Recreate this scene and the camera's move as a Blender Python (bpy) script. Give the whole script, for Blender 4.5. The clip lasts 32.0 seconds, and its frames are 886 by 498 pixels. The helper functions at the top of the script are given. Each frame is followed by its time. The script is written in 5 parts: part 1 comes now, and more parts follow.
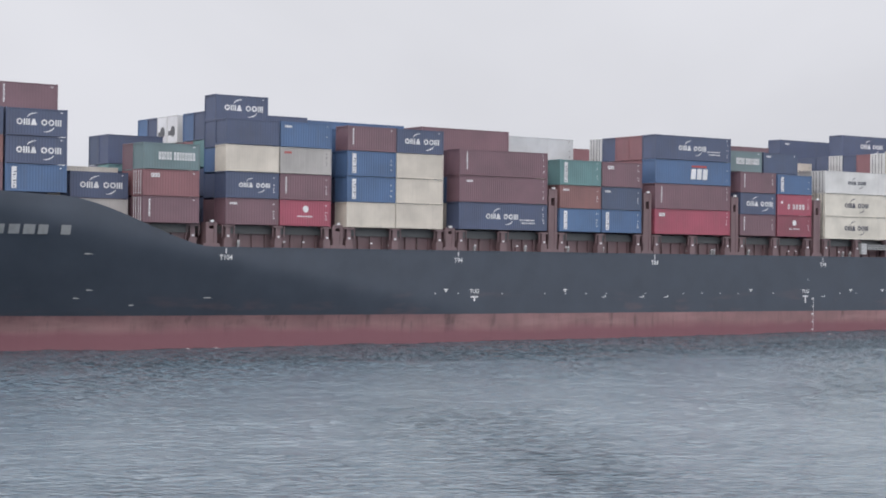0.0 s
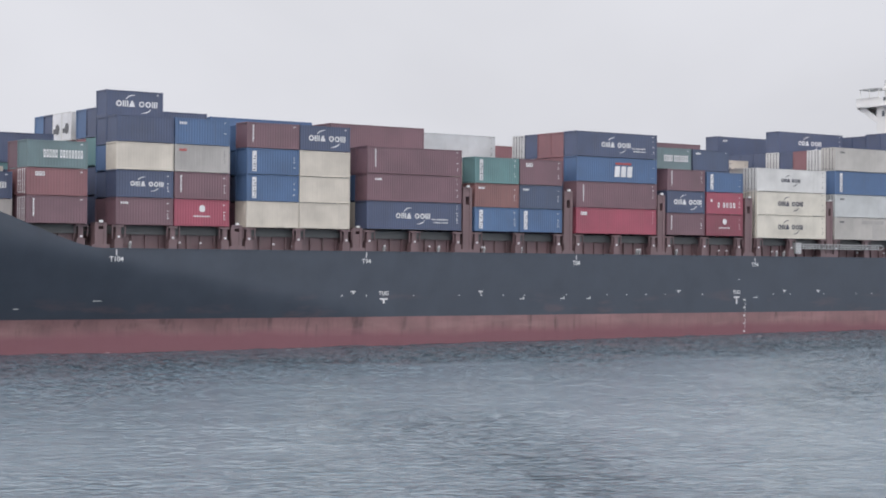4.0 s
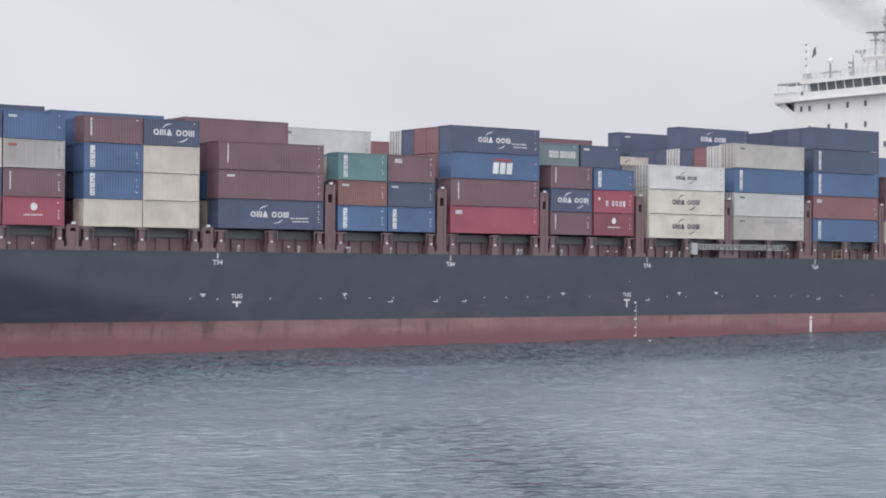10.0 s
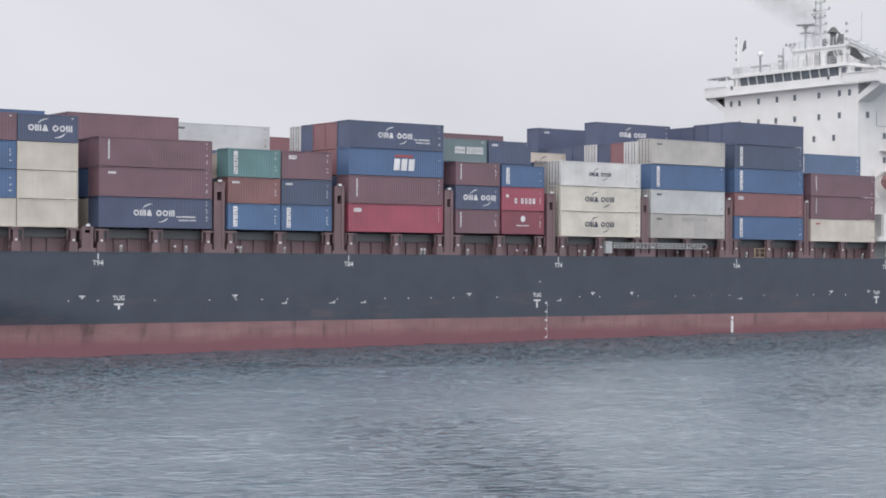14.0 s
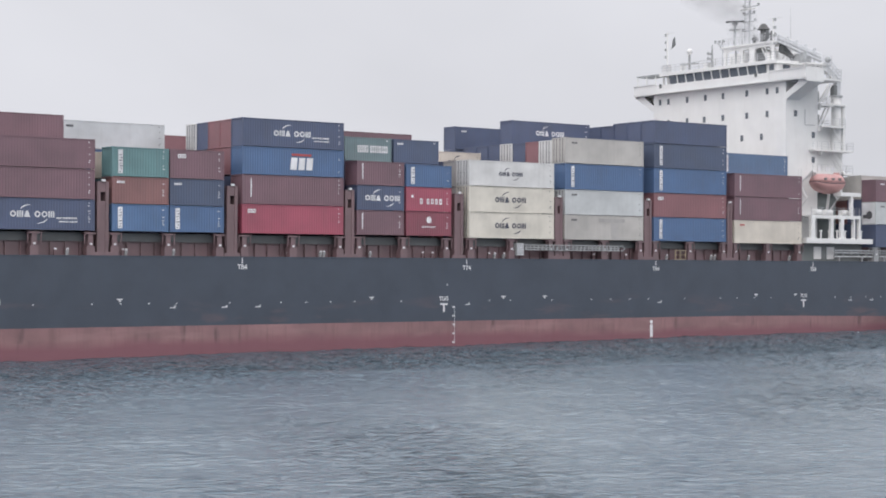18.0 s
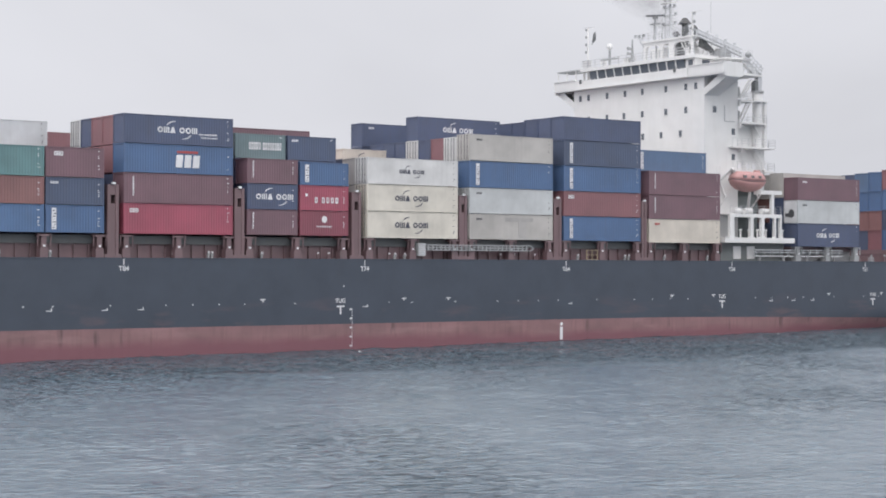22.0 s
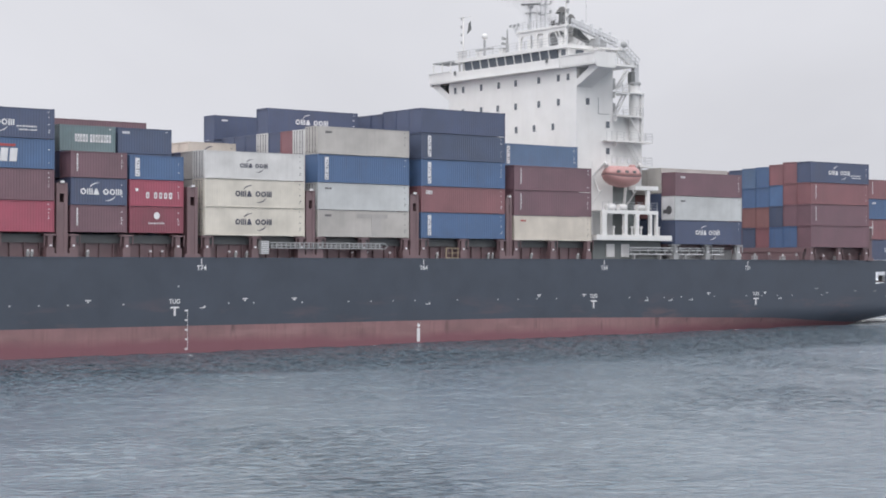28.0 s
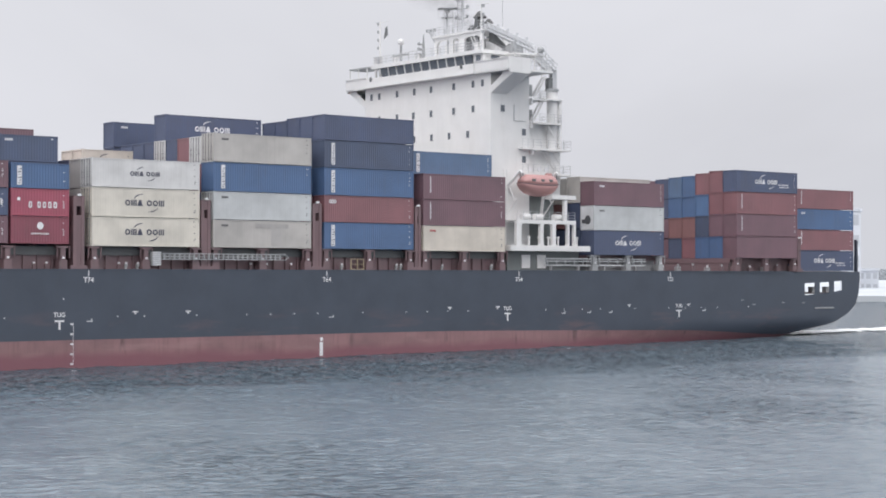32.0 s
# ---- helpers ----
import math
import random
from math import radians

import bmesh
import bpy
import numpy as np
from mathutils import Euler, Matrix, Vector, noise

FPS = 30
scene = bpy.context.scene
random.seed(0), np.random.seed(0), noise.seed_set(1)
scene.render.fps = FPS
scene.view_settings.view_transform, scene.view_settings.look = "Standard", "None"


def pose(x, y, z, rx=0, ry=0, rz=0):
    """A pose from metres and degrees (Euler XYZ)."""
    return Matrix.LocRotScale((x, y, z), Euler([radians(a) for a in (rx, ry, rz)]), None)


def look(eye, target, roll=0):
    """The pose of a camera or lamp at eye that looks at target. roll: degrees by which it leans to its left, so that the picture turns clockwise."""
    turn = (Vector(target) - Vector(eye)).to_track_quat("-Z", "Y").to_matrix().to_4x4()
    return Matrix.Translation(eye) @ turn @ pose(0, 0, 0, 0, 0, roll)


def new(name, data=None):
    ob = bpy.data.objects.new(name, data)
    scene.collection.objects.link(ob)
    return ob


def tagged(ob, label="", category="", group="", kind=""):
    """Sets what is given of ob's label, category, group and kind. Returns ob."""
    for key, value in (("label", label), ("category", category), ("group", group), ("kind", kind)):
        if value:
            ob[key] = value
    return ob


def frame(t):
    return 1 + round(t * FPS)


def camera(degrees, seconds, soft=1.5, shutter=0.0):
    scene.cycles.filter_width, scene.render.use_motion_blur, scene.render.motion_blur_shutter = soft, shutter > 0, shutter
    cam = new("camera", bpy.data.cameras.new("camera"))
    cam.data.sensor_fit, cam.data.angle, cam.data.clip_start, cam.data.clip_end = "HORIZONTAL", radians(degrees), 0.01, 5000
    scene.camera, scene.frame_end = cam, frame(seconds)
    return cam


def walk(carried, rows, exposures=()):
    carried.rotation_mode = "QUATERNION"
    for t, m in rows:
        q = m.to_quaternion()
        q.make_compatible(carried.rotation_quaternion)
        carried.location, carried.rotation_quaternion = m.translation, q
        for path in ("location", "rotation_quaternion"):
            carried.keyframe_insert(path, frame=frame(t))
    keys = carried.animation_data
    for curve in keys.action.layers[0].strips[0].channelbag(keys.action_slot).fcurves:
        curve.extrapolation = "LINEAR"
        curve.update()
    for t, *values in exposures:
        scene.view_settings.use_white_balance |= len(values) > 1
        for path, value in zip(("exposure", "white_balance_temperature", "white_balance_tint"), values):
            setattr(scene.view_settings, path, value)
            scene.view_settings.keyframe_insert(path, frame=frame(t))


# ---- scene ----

EYE = 9.60
cam = camera(28.39, 32.0, soft=1.85)
CAM = [
    (0.0, -34.467, 0.172, -0.365), (0.5, -34.506, 0.200, -0.222), (1.0, -34.534, 0.255, -0.200), (1.5, -34.534, 0.276, -0.217),
    (2.0, -34.523, 0.246, -0.220), (2.5, -34.530, 0.190, -0.198), (3.0, -34.544, 0.157, -0.218), (3.5, -34.579, 0.183, -0.203),
    (5.5, -34.594, 0.233, -0.161), (6.0, -34.620, 0.245, -0.183), (6.5, -34.661, 0.305, -0.194), (7.0, -34.671, 0.330, -0.183),
    (7.5, -34.677, 0.288, -0.212), (8.0, -34.677, 0.236, -0.259), (8.5, -34.686, 0.218, -0.242), (9.0, -34.707, 0.213, -0.228),
    (9.5, -34.740, 0.243, -0.189), (10.0, -34.763, 0.247, -0.170), (10.5, -34.799, 0.232, -0.169), (11.0, -34.864, 0.207, -0.142),
    (11.5, -34.943, 0.200, -0.179), (12.0, -35.013, 0.215, -0.158), (12.5, -35.106, 0.242, -0.061), (13.0, -35.142, 0.239, -0.012),
    (13.5, -35.207, 0.234, -0.012), (14.0, -35.278, 0.235, -0.004), (14.5, -35.342, 0.238, 0.039), (16.5, -35.531, 0.254, 0.036),
    (17.0, -35.618, 0.256, 0.075), (17.5, -35.706, 0.273, 0.029), (18.0, -35.789, 0.313, 0.038), (18.5, -35.880, 0.336, 0.019),
    (19.0, -35.958, 0.329, 0.043), (19.5, -36.062, 0.316, 0.064), (20.0, -36.185, 0.302, 0.099), (20.5, -36.303, 0.307, 0.106),
    (21.0, -36.413, 0.332, 0.112), (21.5, -36.484, 0.324, 0.124), (22.0, -36.560, 0.326, 0.178), (22.5, -36.652, 0.344, 0.172),
    (23.0, -36.816, 0.369, 0.092), (23.5, -36.980, 0.358, 0.093), (24.0, -37.102, 0.359, 0.054), (24.5, -37.209, 0.362, 0.112),
    (25.0, -37.298, 0.350, 0.146), (25.5, -37.389, 0.332, 0.184), (27.5, -37.789, 0.260, 0.175), (28.0, -37.864, 0.256, 0.210),
    (28.5, -37.945, 0.248, 0.216), (29.0, -38.044, 0.246, 0.258), (29.5, -38.160, 0.248, 0.200), (30.0, -38.269, 0.256, 0.362),
    (30.5, -38.329, 0.267, 0.357), (31.0, -38.418, 0.384, 0.354), (31.5, -38.541, 0.496, 0.333), (32.0, -38.652, 0.613, 0.258),
]
SHIP = [
    (0.0, 166.51, 156.99), (3.0, 157.91, 156.88), (6.0, 149.34, 156.77), (9.0, 140.83, 156.66), (12.0, 132.40, 156.56), (14.0, 126.82, 156.48), (17.0, 118.56, 156.38), (20.0, 110.51, 156.28), (22.0, 105.27, 156.21), (25.0, 97.58, 156.11), (28.0, 90.04, 156.02), (30.0, 85.05, 155.95), (32.0, 80.06, 155.89),
]

walk(cam, [(t, pose(0, 0, EYE, 0, 0, yaw) @ pose(0, 0, 0, 90 + pitch) @ pose(0, 0, 0, 0, 0, -roll)) for t, yaw, pitch, roll in CAM],
     exposures=[(0.0, 0.0, 6500, 10), (32.0, 0.0, 6500, 10)])

# ---------------------------------------------------------------- light: a bright overcast day
world = bpy.data.worlds.new("overcast_sky")
scene.world = world
world.use_nodes = True
wn, wl = world.node_tree.nodes, world.node_tree.links
wn.clear()
w_out = wn.new("ShaderNodeOutputWorld")
w_bg = wn.new("ShaderNodeBackground")
w_sky = wn.new("ShaderNodeTexSky")
w_sky.sky_type, w_sky.sun_disc = "NISHITA", False
w_sky.sun_elevation, w_sky.sun_rotation = radians(52), radians(215)
w_sky.air_density, w_sky.dust_density = 1.0, 6.0
w_co = wn.new("ShaderNodeTexCoord")
w_sep = wn.new("ShaderNodeSeparateXYZ")
w_map = wn.new("ShaderNodeMapping")
w_map.inputs["Scale"].default_value = (1.0, 1.0, 2.2)
w_noise = wn.new("ShaderNodeTexNoise")
w_noise.inputs["Scale"].default_value, w_noise.inputs["Detail"].default_value = 3.2, 4.0
w_noise.inputs["Roughness"].default_value, w_noise.inputs["Distortion"].default_value = 0.5, 0.4
w_cloud = wn.new("ShaderNodeMapRange")
w_cloud.inputs["From Min"].default_value, w_cloud.inputs["From Max"].default_value = 0.3, 0.7
w_cloud.inputs["To Min"].default_value, w_cloud.inputs["To Max"].default_value = 0.93, 1.06
w_ramp = wn.new("ShaderNodeValToRGB")
w_ramp.color_ramp.elements[0].position, w_ramp.color_ramp.elements[0].color = 0.0, (0.690, 0.705, 0.760, 1)
w_ramp.color_ramp.elements[1].position, w_ramp.color_ramp.elements[1].color = 1.0, (1.95, 1.97, 2.05, 1)
for at, tone in ((0.07, (0.735, 0.742, 0.795)), (0.16, (0.780, 0.785, 0.835)), (0.30, (1.28, 1.29, 1.35)), (0.50, (1.66, 1.67, 1.74))):
    e = w_ramp.color_ramp.elements.new(at)
    e.color = (*tone, 1)
w_mul = wn.new("ShaderNodeMixRGB")
w_mul.blend_type, w_mul.inputs[0].default_value = "MULTIPLY", 1.0
w_tone = wn.new("ShaderNodeMixRGB")
w_tone.blend_type, w_tone.inputs[0].default_value = "MULTIPLY", 1.0
w_tone.inputs[2].default_value = (0.08, 0.08, 0.08, 1)
w_mix = wn.new("ShaderNodeMixRGB")
w_mix.inputs[0].default_value = 0.94
wl.new(w_co.outputs["Generated"], w_sep.inputs[0])
wl.new(w_co.outputs["Generated"], w_map.inputs["Vector"])
wl.new(w_map.outputs[0], w_noise.inputs["Vector"])
wl.new(w_noise.outputs["Fac"], w_cloud.inputs["Value"])
wl.new(w_sep.outputs["Z"], w_ramp.inputs[0])
wl.new(w_ramp.outputs[0], w_mul.inputs[1])
wl.new(w_cloud.outputs[0], w_mul.inputs[2])
wl.new(w_sky.outputs[0], w_tone.inputs[1])
wl.new(w_tone.outputs[0], w_mix.inputs[1])
wl.new(w_mul.outputs[0], w_mix.inputs[2])
wl.new(w_mix.outputs[0], w_bg.inputs["Color"])
w_bg.inputs["Strength"].default_value = 1.0
wl.new(w_bg.outputs[0], w_out.inputs["Surface"])

sun_data = bpy.data.lights.new("veiled_sun", "SUN")
sun_data.energy, sun_data.angle, sun_data.color = 0.9, radians(25), (1.0, 0.97, 0.94)
sun = new("veiled_sun", sun_data)
sun.matrix_world = look((-90, -80, 150), (0, 0, 0))


# ---------------------------------------------------------------- materials
def node_material(name):
    m = bpy.data.materials.new(name)
    m.use_nodes = True
    return m, m.node_tree.nodes, m.node_tree.links, m.node_tree.nodes["Principled BSDF"]


def noise_node(nodes, links, scale, detail=3.0, stretch=(1, 1, 1), rough=0.55):
    co = nodes.new("ShaderNodeTexCoord")
    mp = nodes.new("ShaderNodeMapping")
    mp.inputs["Scale"].default_value = stretch
    tx = nodes.new("ShaderNodeTexNoise")
    tx.inputs["Scale"].default_value, tx.inputs["Detail"].default_value = scale, detail
    tx.inputs["Roughness"].default_value = rough
    info = nodes.new("ShaderNodeObjectInfo")
    add = nodes.new("ShaderNodeVectorMath")
    add.operation = "MULTIPLY_ADD"
    add.inputs[1].default_value = (1, 1, 1)
    rnd = nodes.new("ShaderNodeVectorMath")
    rnd.operation = "SCALE"
    rnd.inputs[0].default_value = (37.0, 19.0, 23.0)
    links.new(info.outputs["Random"], rnd.inputs["Scale"])
    links.new(co.outputs["Object"], add.inputs[0])
    links.new(rnd.outputs[0], add.inputs[2])
    links.new(add.outputs[0], mp.inputs["Vector"])
    links.new(mp.outputs[0], tx.inputs["Vector"])
    return tx


def band(nodes, links, source, lo, hi, a, b):
    r = nodes.new("ShaderNodeMapRange")
    r.inputs["From Min"].default_value, r.inputs["From Max"].default_value = lo, hi
    r.inputs["To Min"].default_value, r.inputs["To Max"].default_value = a, b
    links.new(source, r.inputs["Value"])
    return r.outputs[0]


def mix(nodes, links, fac, a, b, mode="MIX"):
    n = nodes.new("ShaderNodeMixRGB")
    n.blend_type = mode
    for i, v in ((0, fac), (1, a), (2, b)):
        if isinstance(v, (int, float)):
            n.inputs[i].default_value = v
        elif isinstance(v, tuple):
            n.inputs[i].default_value = (*v, 1) if len(v) == 3 else v
        else:
            links.new(v, n.inputs[i])
    return n.outputs[0]


def paint(name, color, rust=0.25, fade=0.14, rough=0.5, dirt=(0.10, 0.085, 0.08), streak=0.35, metallic=0.0, spec=0.9):
    """Weathered paint on steel: broad fading, vertical dirt streaks, specks of rust."""
    m, n, l, p = node_material(name)
    broad = noise_node(n, l, 0.35, 3.0)
    tone = band(n, l, broad.outputs["Fac"], 0.3, 0.7, 1 - fade, 1 + fade)
    c = mix(n, l, 1.0, color, tone, "MULTIPLY")
    runs = noise_node(n, l, 1.0, 4.0, (2.4, 2.4, 0.16))
    c = mix(n, l, band(n, l, runs.outputs["Fac"], 0.52, 0.80, 0.0, streak), c, dirt)
    specks = noise_node(n, l, 2.1, 5.0, (1, 1, 0.7), 0.7)
    c = mix(n, l, band(n, l, specks.outputs["Fac"], 0.66, 0.76, 0.0, rust), c, (0.17, 0.075, 0.045))
    l.new(c, p.inputs["Base Color"])
    l.new(band(n, l, broad.outputs["Fac"], 0.3, 0.7, rough - 0.08, rough + 0.1), p.inputs["Roughness"])
    p.inputs["Metallic"].default_value = metallic
    p.inputs["Specular IOR Level"].default_value = spec
    bump = n.new("ShaderNodeBump")
    bump.inputs["Strength"].default_value, bump.inputs["Distance"].default_value = 0.25, 0.02
    l.new(specks.outputs["Fac"], bump.inputs["Height"])
    l.new(bump.outputs[0], p.inputs["Normal"])
    return m


COLORS = {
    "navy": (0.062, 0.082, 0.152), "dark_navy": (0.058, 0.080, 0.140), "blue": (0.066, 0.128, 0.256),
    "light_blue": (0.076, 0.150, 0.292), "brown": (0.166, 0.090, 0.112), "brick": (0.225, 0.097, 0.110),
    "crimson": (0.330, 0.068, 0.108), "orange_brown": (0.215, 0.102, 0.100), "cream": (0.585, 0.535, 0.470),
    "white": (0.620, 0.616, 0.612), "ivory": (0.635, 0.598, 0.528), "grey": (0.400, 0.382, 0.372), "silver": (0.505, 0.522, 0.530),
    "teal": (0.115, 0.230, 0.240), "green_grey": (0.135, 0.200, 0.215), "warm_grey": (0.440, 0.420, 0.400),
    "dark_crimson": (0.225, 0.055, 0.082), "dull_blue": (0.088, 0.150, 0.260),
}
PAINT = {k: paint(k + "_container_paint", v, rust=0.22 if sum(v) < 1.2 else 0.26, streak=0.22 if sum(v) < 1.2 else 0.11) for k, v in COLORS.items()}
MARK_WHITE = paint("white_marking_paint", (0.72, 0.72, 0.74), rust=0.1, streak=0.2)
MARK_RED = paint("red_marking_paint", (0.42, 0.06, 0.06), rust=0.0)
MARK_NAVY = paint("navy_marking_paint", (0.05, 0.055, 0.09), rust=0.0)
MARK_DARK = paint("dark_marking_paint", (0.09, 0.09, 0.10), rust=0.0)


def hull_paint():
    """Blue-black topsides, rubbed pink and grey where tugs and fenders have worn the paint low on the side."""
    m = paint("blue_black_hull_paint", (0.054, 0.067, 0.092), rust=0.06, fade=0.11, rough=0.42, streak=0.12, dirt=(0.07, 0.07, 0.075), spec=0.6)
    n, l, p = m.node_tree.nodes, m.node_tree.links, m.node_tree.nodes["Principled BSDF"]
    old = p.inputs["Base Color"].links[0].from_socket
    co, xyz, both = n.new("ShaderNodeTexCoord"), n.new("ShaderNodeSeparateXYZ"), n.new("ShaderNodeMath")
    l.new(co.outputs["Object"], xyz.inputs[0])
    worn = noise_node(n, l, 1.0, 4.0, (0.11, 0.11, 0.55), 0.65)
    both.operation = "MULTIPLY"
    l.new(band(n, l, worn.outputs["Fac"], 0.56, 0.70, 0.0, 0.55), both.inputs[0])
    l.new(band(n, l, xyz.outputs["Z"], 3.6, 6.4, 1.0, 0.0), both.inputs[1])
    l.new(mix(n, l, both.outputs[0], old, (0.150, 0.098, 0.108)), p.inputs["Base Color"])
    return m


HULL_BLACK = hull_paint()


def boot_paint():
    """Old antifouling: chalky and pink above, darker and redder near the water, with rust runs and scrapes."""
    m = paint("faded_red_antifouling_paint", (0.236, 0.126, 0.132), rust=0.5, fade=0.2, rough=0.6, streak=0.55, dirt=(0.115, 0.060, 0.058))
    n, l, p = m.node_tree.nodes, m.node_tree.links, m.node_tree.nodes["Principled BSDF"]
    old = p.inputs["Base Color"].links[0].from_socket
    co, xyz, add = n.new("ShaderNodeTexCoord"), n.new("ShaderNodeSeparateXYZ"), n.new("ShaderNodeMath")
    l.new(co.outputs["Object"], xyz.inputs[0])
    wob = noise_node(n, l, 0.5, 4.0, (0.35, 1, 1))
    add.operation = "MULTIPLY_ADD"
    add.inputs[1].default_value = 1.6
    l.new(wob.outputs["Fac"], add.inputs[0])
    l.new(xyz.outputs["Z"], add.inputs[2])
    wet = band(n, l, add.outputs[0], 2.05, 2.95, 0.9, 0.0)
    runs = noise_node(n, l, 1.0, 3.0, (0.55, 0.55, 0.10), 0.6)
    old = mix(n, l, band(n, l, runs.outputs["Fac"], 0.61, 0.69, 0.0, 0.75), old, (0.085, 0.048, 0.052))
    chalk = noise_node(n, l, 1.0, 3.0, (0.16, 0.16, 0.7))
    old = mix(n, l, band(n, l, chalk.outputs["Fac"], 0.55, 0.68, 0.0, 0.4), old, (0.33, 0.20, 0.20))
    l.new(mix(n, l, wet, old, (0.190, 0.066, 0.088)), p.inputs["Base Color"])
    return m


BOOT_RED = boot_paint()
DECK_RED = paint("red_oxide_deck_paint", (0.168, 0.104, 0.113), rust=0.3, streak=0.4)
DARK_STEEL = paint("dark_grey_steel_paint", (0.110, 0.118, 0.122), rust=0.3)
SHIP_WHITE = paint("white_superstructure_paint", (0.74, 0.735, 0.73), rust=0.10, fade=0.05, streak=0.12, dirt=(0.45, 0.42, 0.38))
RAIL_GREY = paint("weathered_galvanised_rail", (0.52, 0.53, 0.55), rust=0.15)
SHIP_GREY = paint("grey_steel_paint", (0.34, 0.35, 0.36), rust=0.2)
LIFEBOAT_ORANGE = paint("faded_orange_glassfibre", (0.45, 0.235, 0.225), rust=0.0, fade=0.1, streak=0.1)
# grey-green, with the shade round the boat deck put into the colour
HOUSE_SHADE = paint("shade_darkened_grey_green", (0.15, 0.17, 0.17), rust=0.1)
YELLOW = paint("yellow_safety_paint", (0.34, 0.27, 0.18), rust=0.3)
GASKET = paint("black_rubber_and_steel", (0.03, 0.03, 0.032), rust=0.0)


def window_glass():
    m, n, l, p = node_material("dark_window_glass")
    p.inputs["Base Color"].default_value = (0.125, 0.140, 0.165, 1)
    p.inputs["Roughness"].default_value = 0.2
    return m


GLASS = window_glass()


def sea_material():
    m, n, l, p = node_material("grey_green_sea_water")
    co = n.new("ShaderNodeTexCoord")

    def ripples(across, along, detail, turn=-36, rough=0.55, bend=0.0):
        mp = n.new("ShaderNodeMapping")
        mp.vector_type = "TEXTURE"
        mp.inputs["Scale"].default_value, mp.inputs["Rotation"].default_value = (across, along, 1), (0, 0, radians(turn))
        tx = n.new("ShaderNodeTexNoise")
        tx.inputs["Scale"].default_value, tx.inputs["Detail"].default_value = 1.0, detail
        tx.inputs["Roughness"].default_value, tx.inputs["Distortion"].default_value = rough, bend
        l.new(co.outputs["Object"], mp.inputs["Vector"])
        l.new(mp.outputs[0], tx.inputs["Vector"])
        return tx.outputs["Fac"]

    small = ripples(0.42, 0.26, 2.0, -30)
    crest = ripples(1.05, 0.50, 2.0, -33, 0.5, 0.3)
    patch = ripples(24.0, 55.0, 2.5)
    shore = ripples(46.0, 16.0, 2.0, 4)
    p.inputs["Base Color"].default_value = (0.072, 0.106, 0.137, 1)
    p.inputs["IOR"].default_value = 1.45
    xyz = n.new("ShaderNodeSeparateXYZ")
    l.new(co.outputs["Object"], xyz.inputs[0])
    edge = n.new("ShaderNodeMath")   # the choppy strip under the ship's side, with an uneven edge
    edge.operation = "MULTIPLY_ADD"
    edge.inputs[1].default_value = 34.0
    l.new(shore, edge.inputs[0])
    l.new(xyz.outputs["Y"], edge.inputs[2])
    lee = band(n, l, edge.outputs[0], 140.0, 150.0, 0.0, 1.0)
    l.new(mix(n, l, lee, band(n, l, patch, 0.44, 0.62, 0.24, 0.15), (0.13, 0.13, 0.13)), p.inputs["Roughness"])
    steep = ripples(1.5, 0.66, 1.5, -30, 0.5, 0.4)   # scattered steeper wavelets
    b0 = n.new("ShaderNodeBump")
    b0.inputs["Distance"].default_value = 0.50
    l.new(band(n, l, steep, 0.53, 0.81, 0.0, 2.15), b0.inputs["Height"])
    l.new(mix(n, l, lee, band(n, l, patch, 0.44, 0.60, 0.28, 0.9), (1.0, 1.0, 1.0)), b0.inputs["Strength"])
    b1 = n.new("ShaderNodeBump")
    l.new(b0.outputs[0], b1.inputs["Normal"])
    b1.inputs["Distance"].default_value = 0.45
    l.new(band(n, l, crest, 0.35, 0.80, 0.0, 1.8), b1.inputs["Height"])
    l.new(mix(n, l, lee, band(n, l, patch, 0.46, 0.66, 0.12, 0.45), (1.0, 1.0, 1.0)), b1.inputs["Strength"])
    b2 = n.new("ShaderNodeBump")
    b2.inputs["Distance"].default_value = 0.10
    l.new(b1.outputs[0], b2.inputs["Normal"])
    l.new(small, b2.inputs["Height"])
    l.new(mix(n, l, lee, band(n, l, patch, 0.46, 0.66, 0.14, 0.40), (0.8, 0.8, 0.8)), b2.inputs["Strength"])
    l.new(b2.outputs[0], p.inputs["Normal"])
    return m


SEA = sea_material()


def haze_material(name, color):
    """Far things; the murk before them is painted into their pale base colour."""
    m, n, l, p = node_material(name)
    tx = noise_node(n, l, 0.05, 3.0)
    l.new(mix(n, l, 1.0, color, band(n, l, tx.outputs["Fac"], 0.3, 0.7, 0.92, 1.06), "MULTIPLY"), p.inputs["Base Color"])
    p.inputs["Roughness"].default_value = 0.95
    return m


# ---------------------------------------------------------------- mesh helpers
def quad(bm, pts):
    return bm.faces.new([bm.verts.new(p) for p in pts])


def box(bm, x0, x1, y0, y1, z0, z1):
    v = [bm.verts.new((x, y, z)) for x in (x0, x1) for y in (y0, y1) for z in (z0, z1)]
    for f in ((0, 1, 3, 2), (4, 6, 7, 5), (0, 4, 5, 1), (2, 3, 7, 6), (0, 2, 6, 4), (1, 5, 7, 3)):
        bm.faces.new([v[i] for i in f])


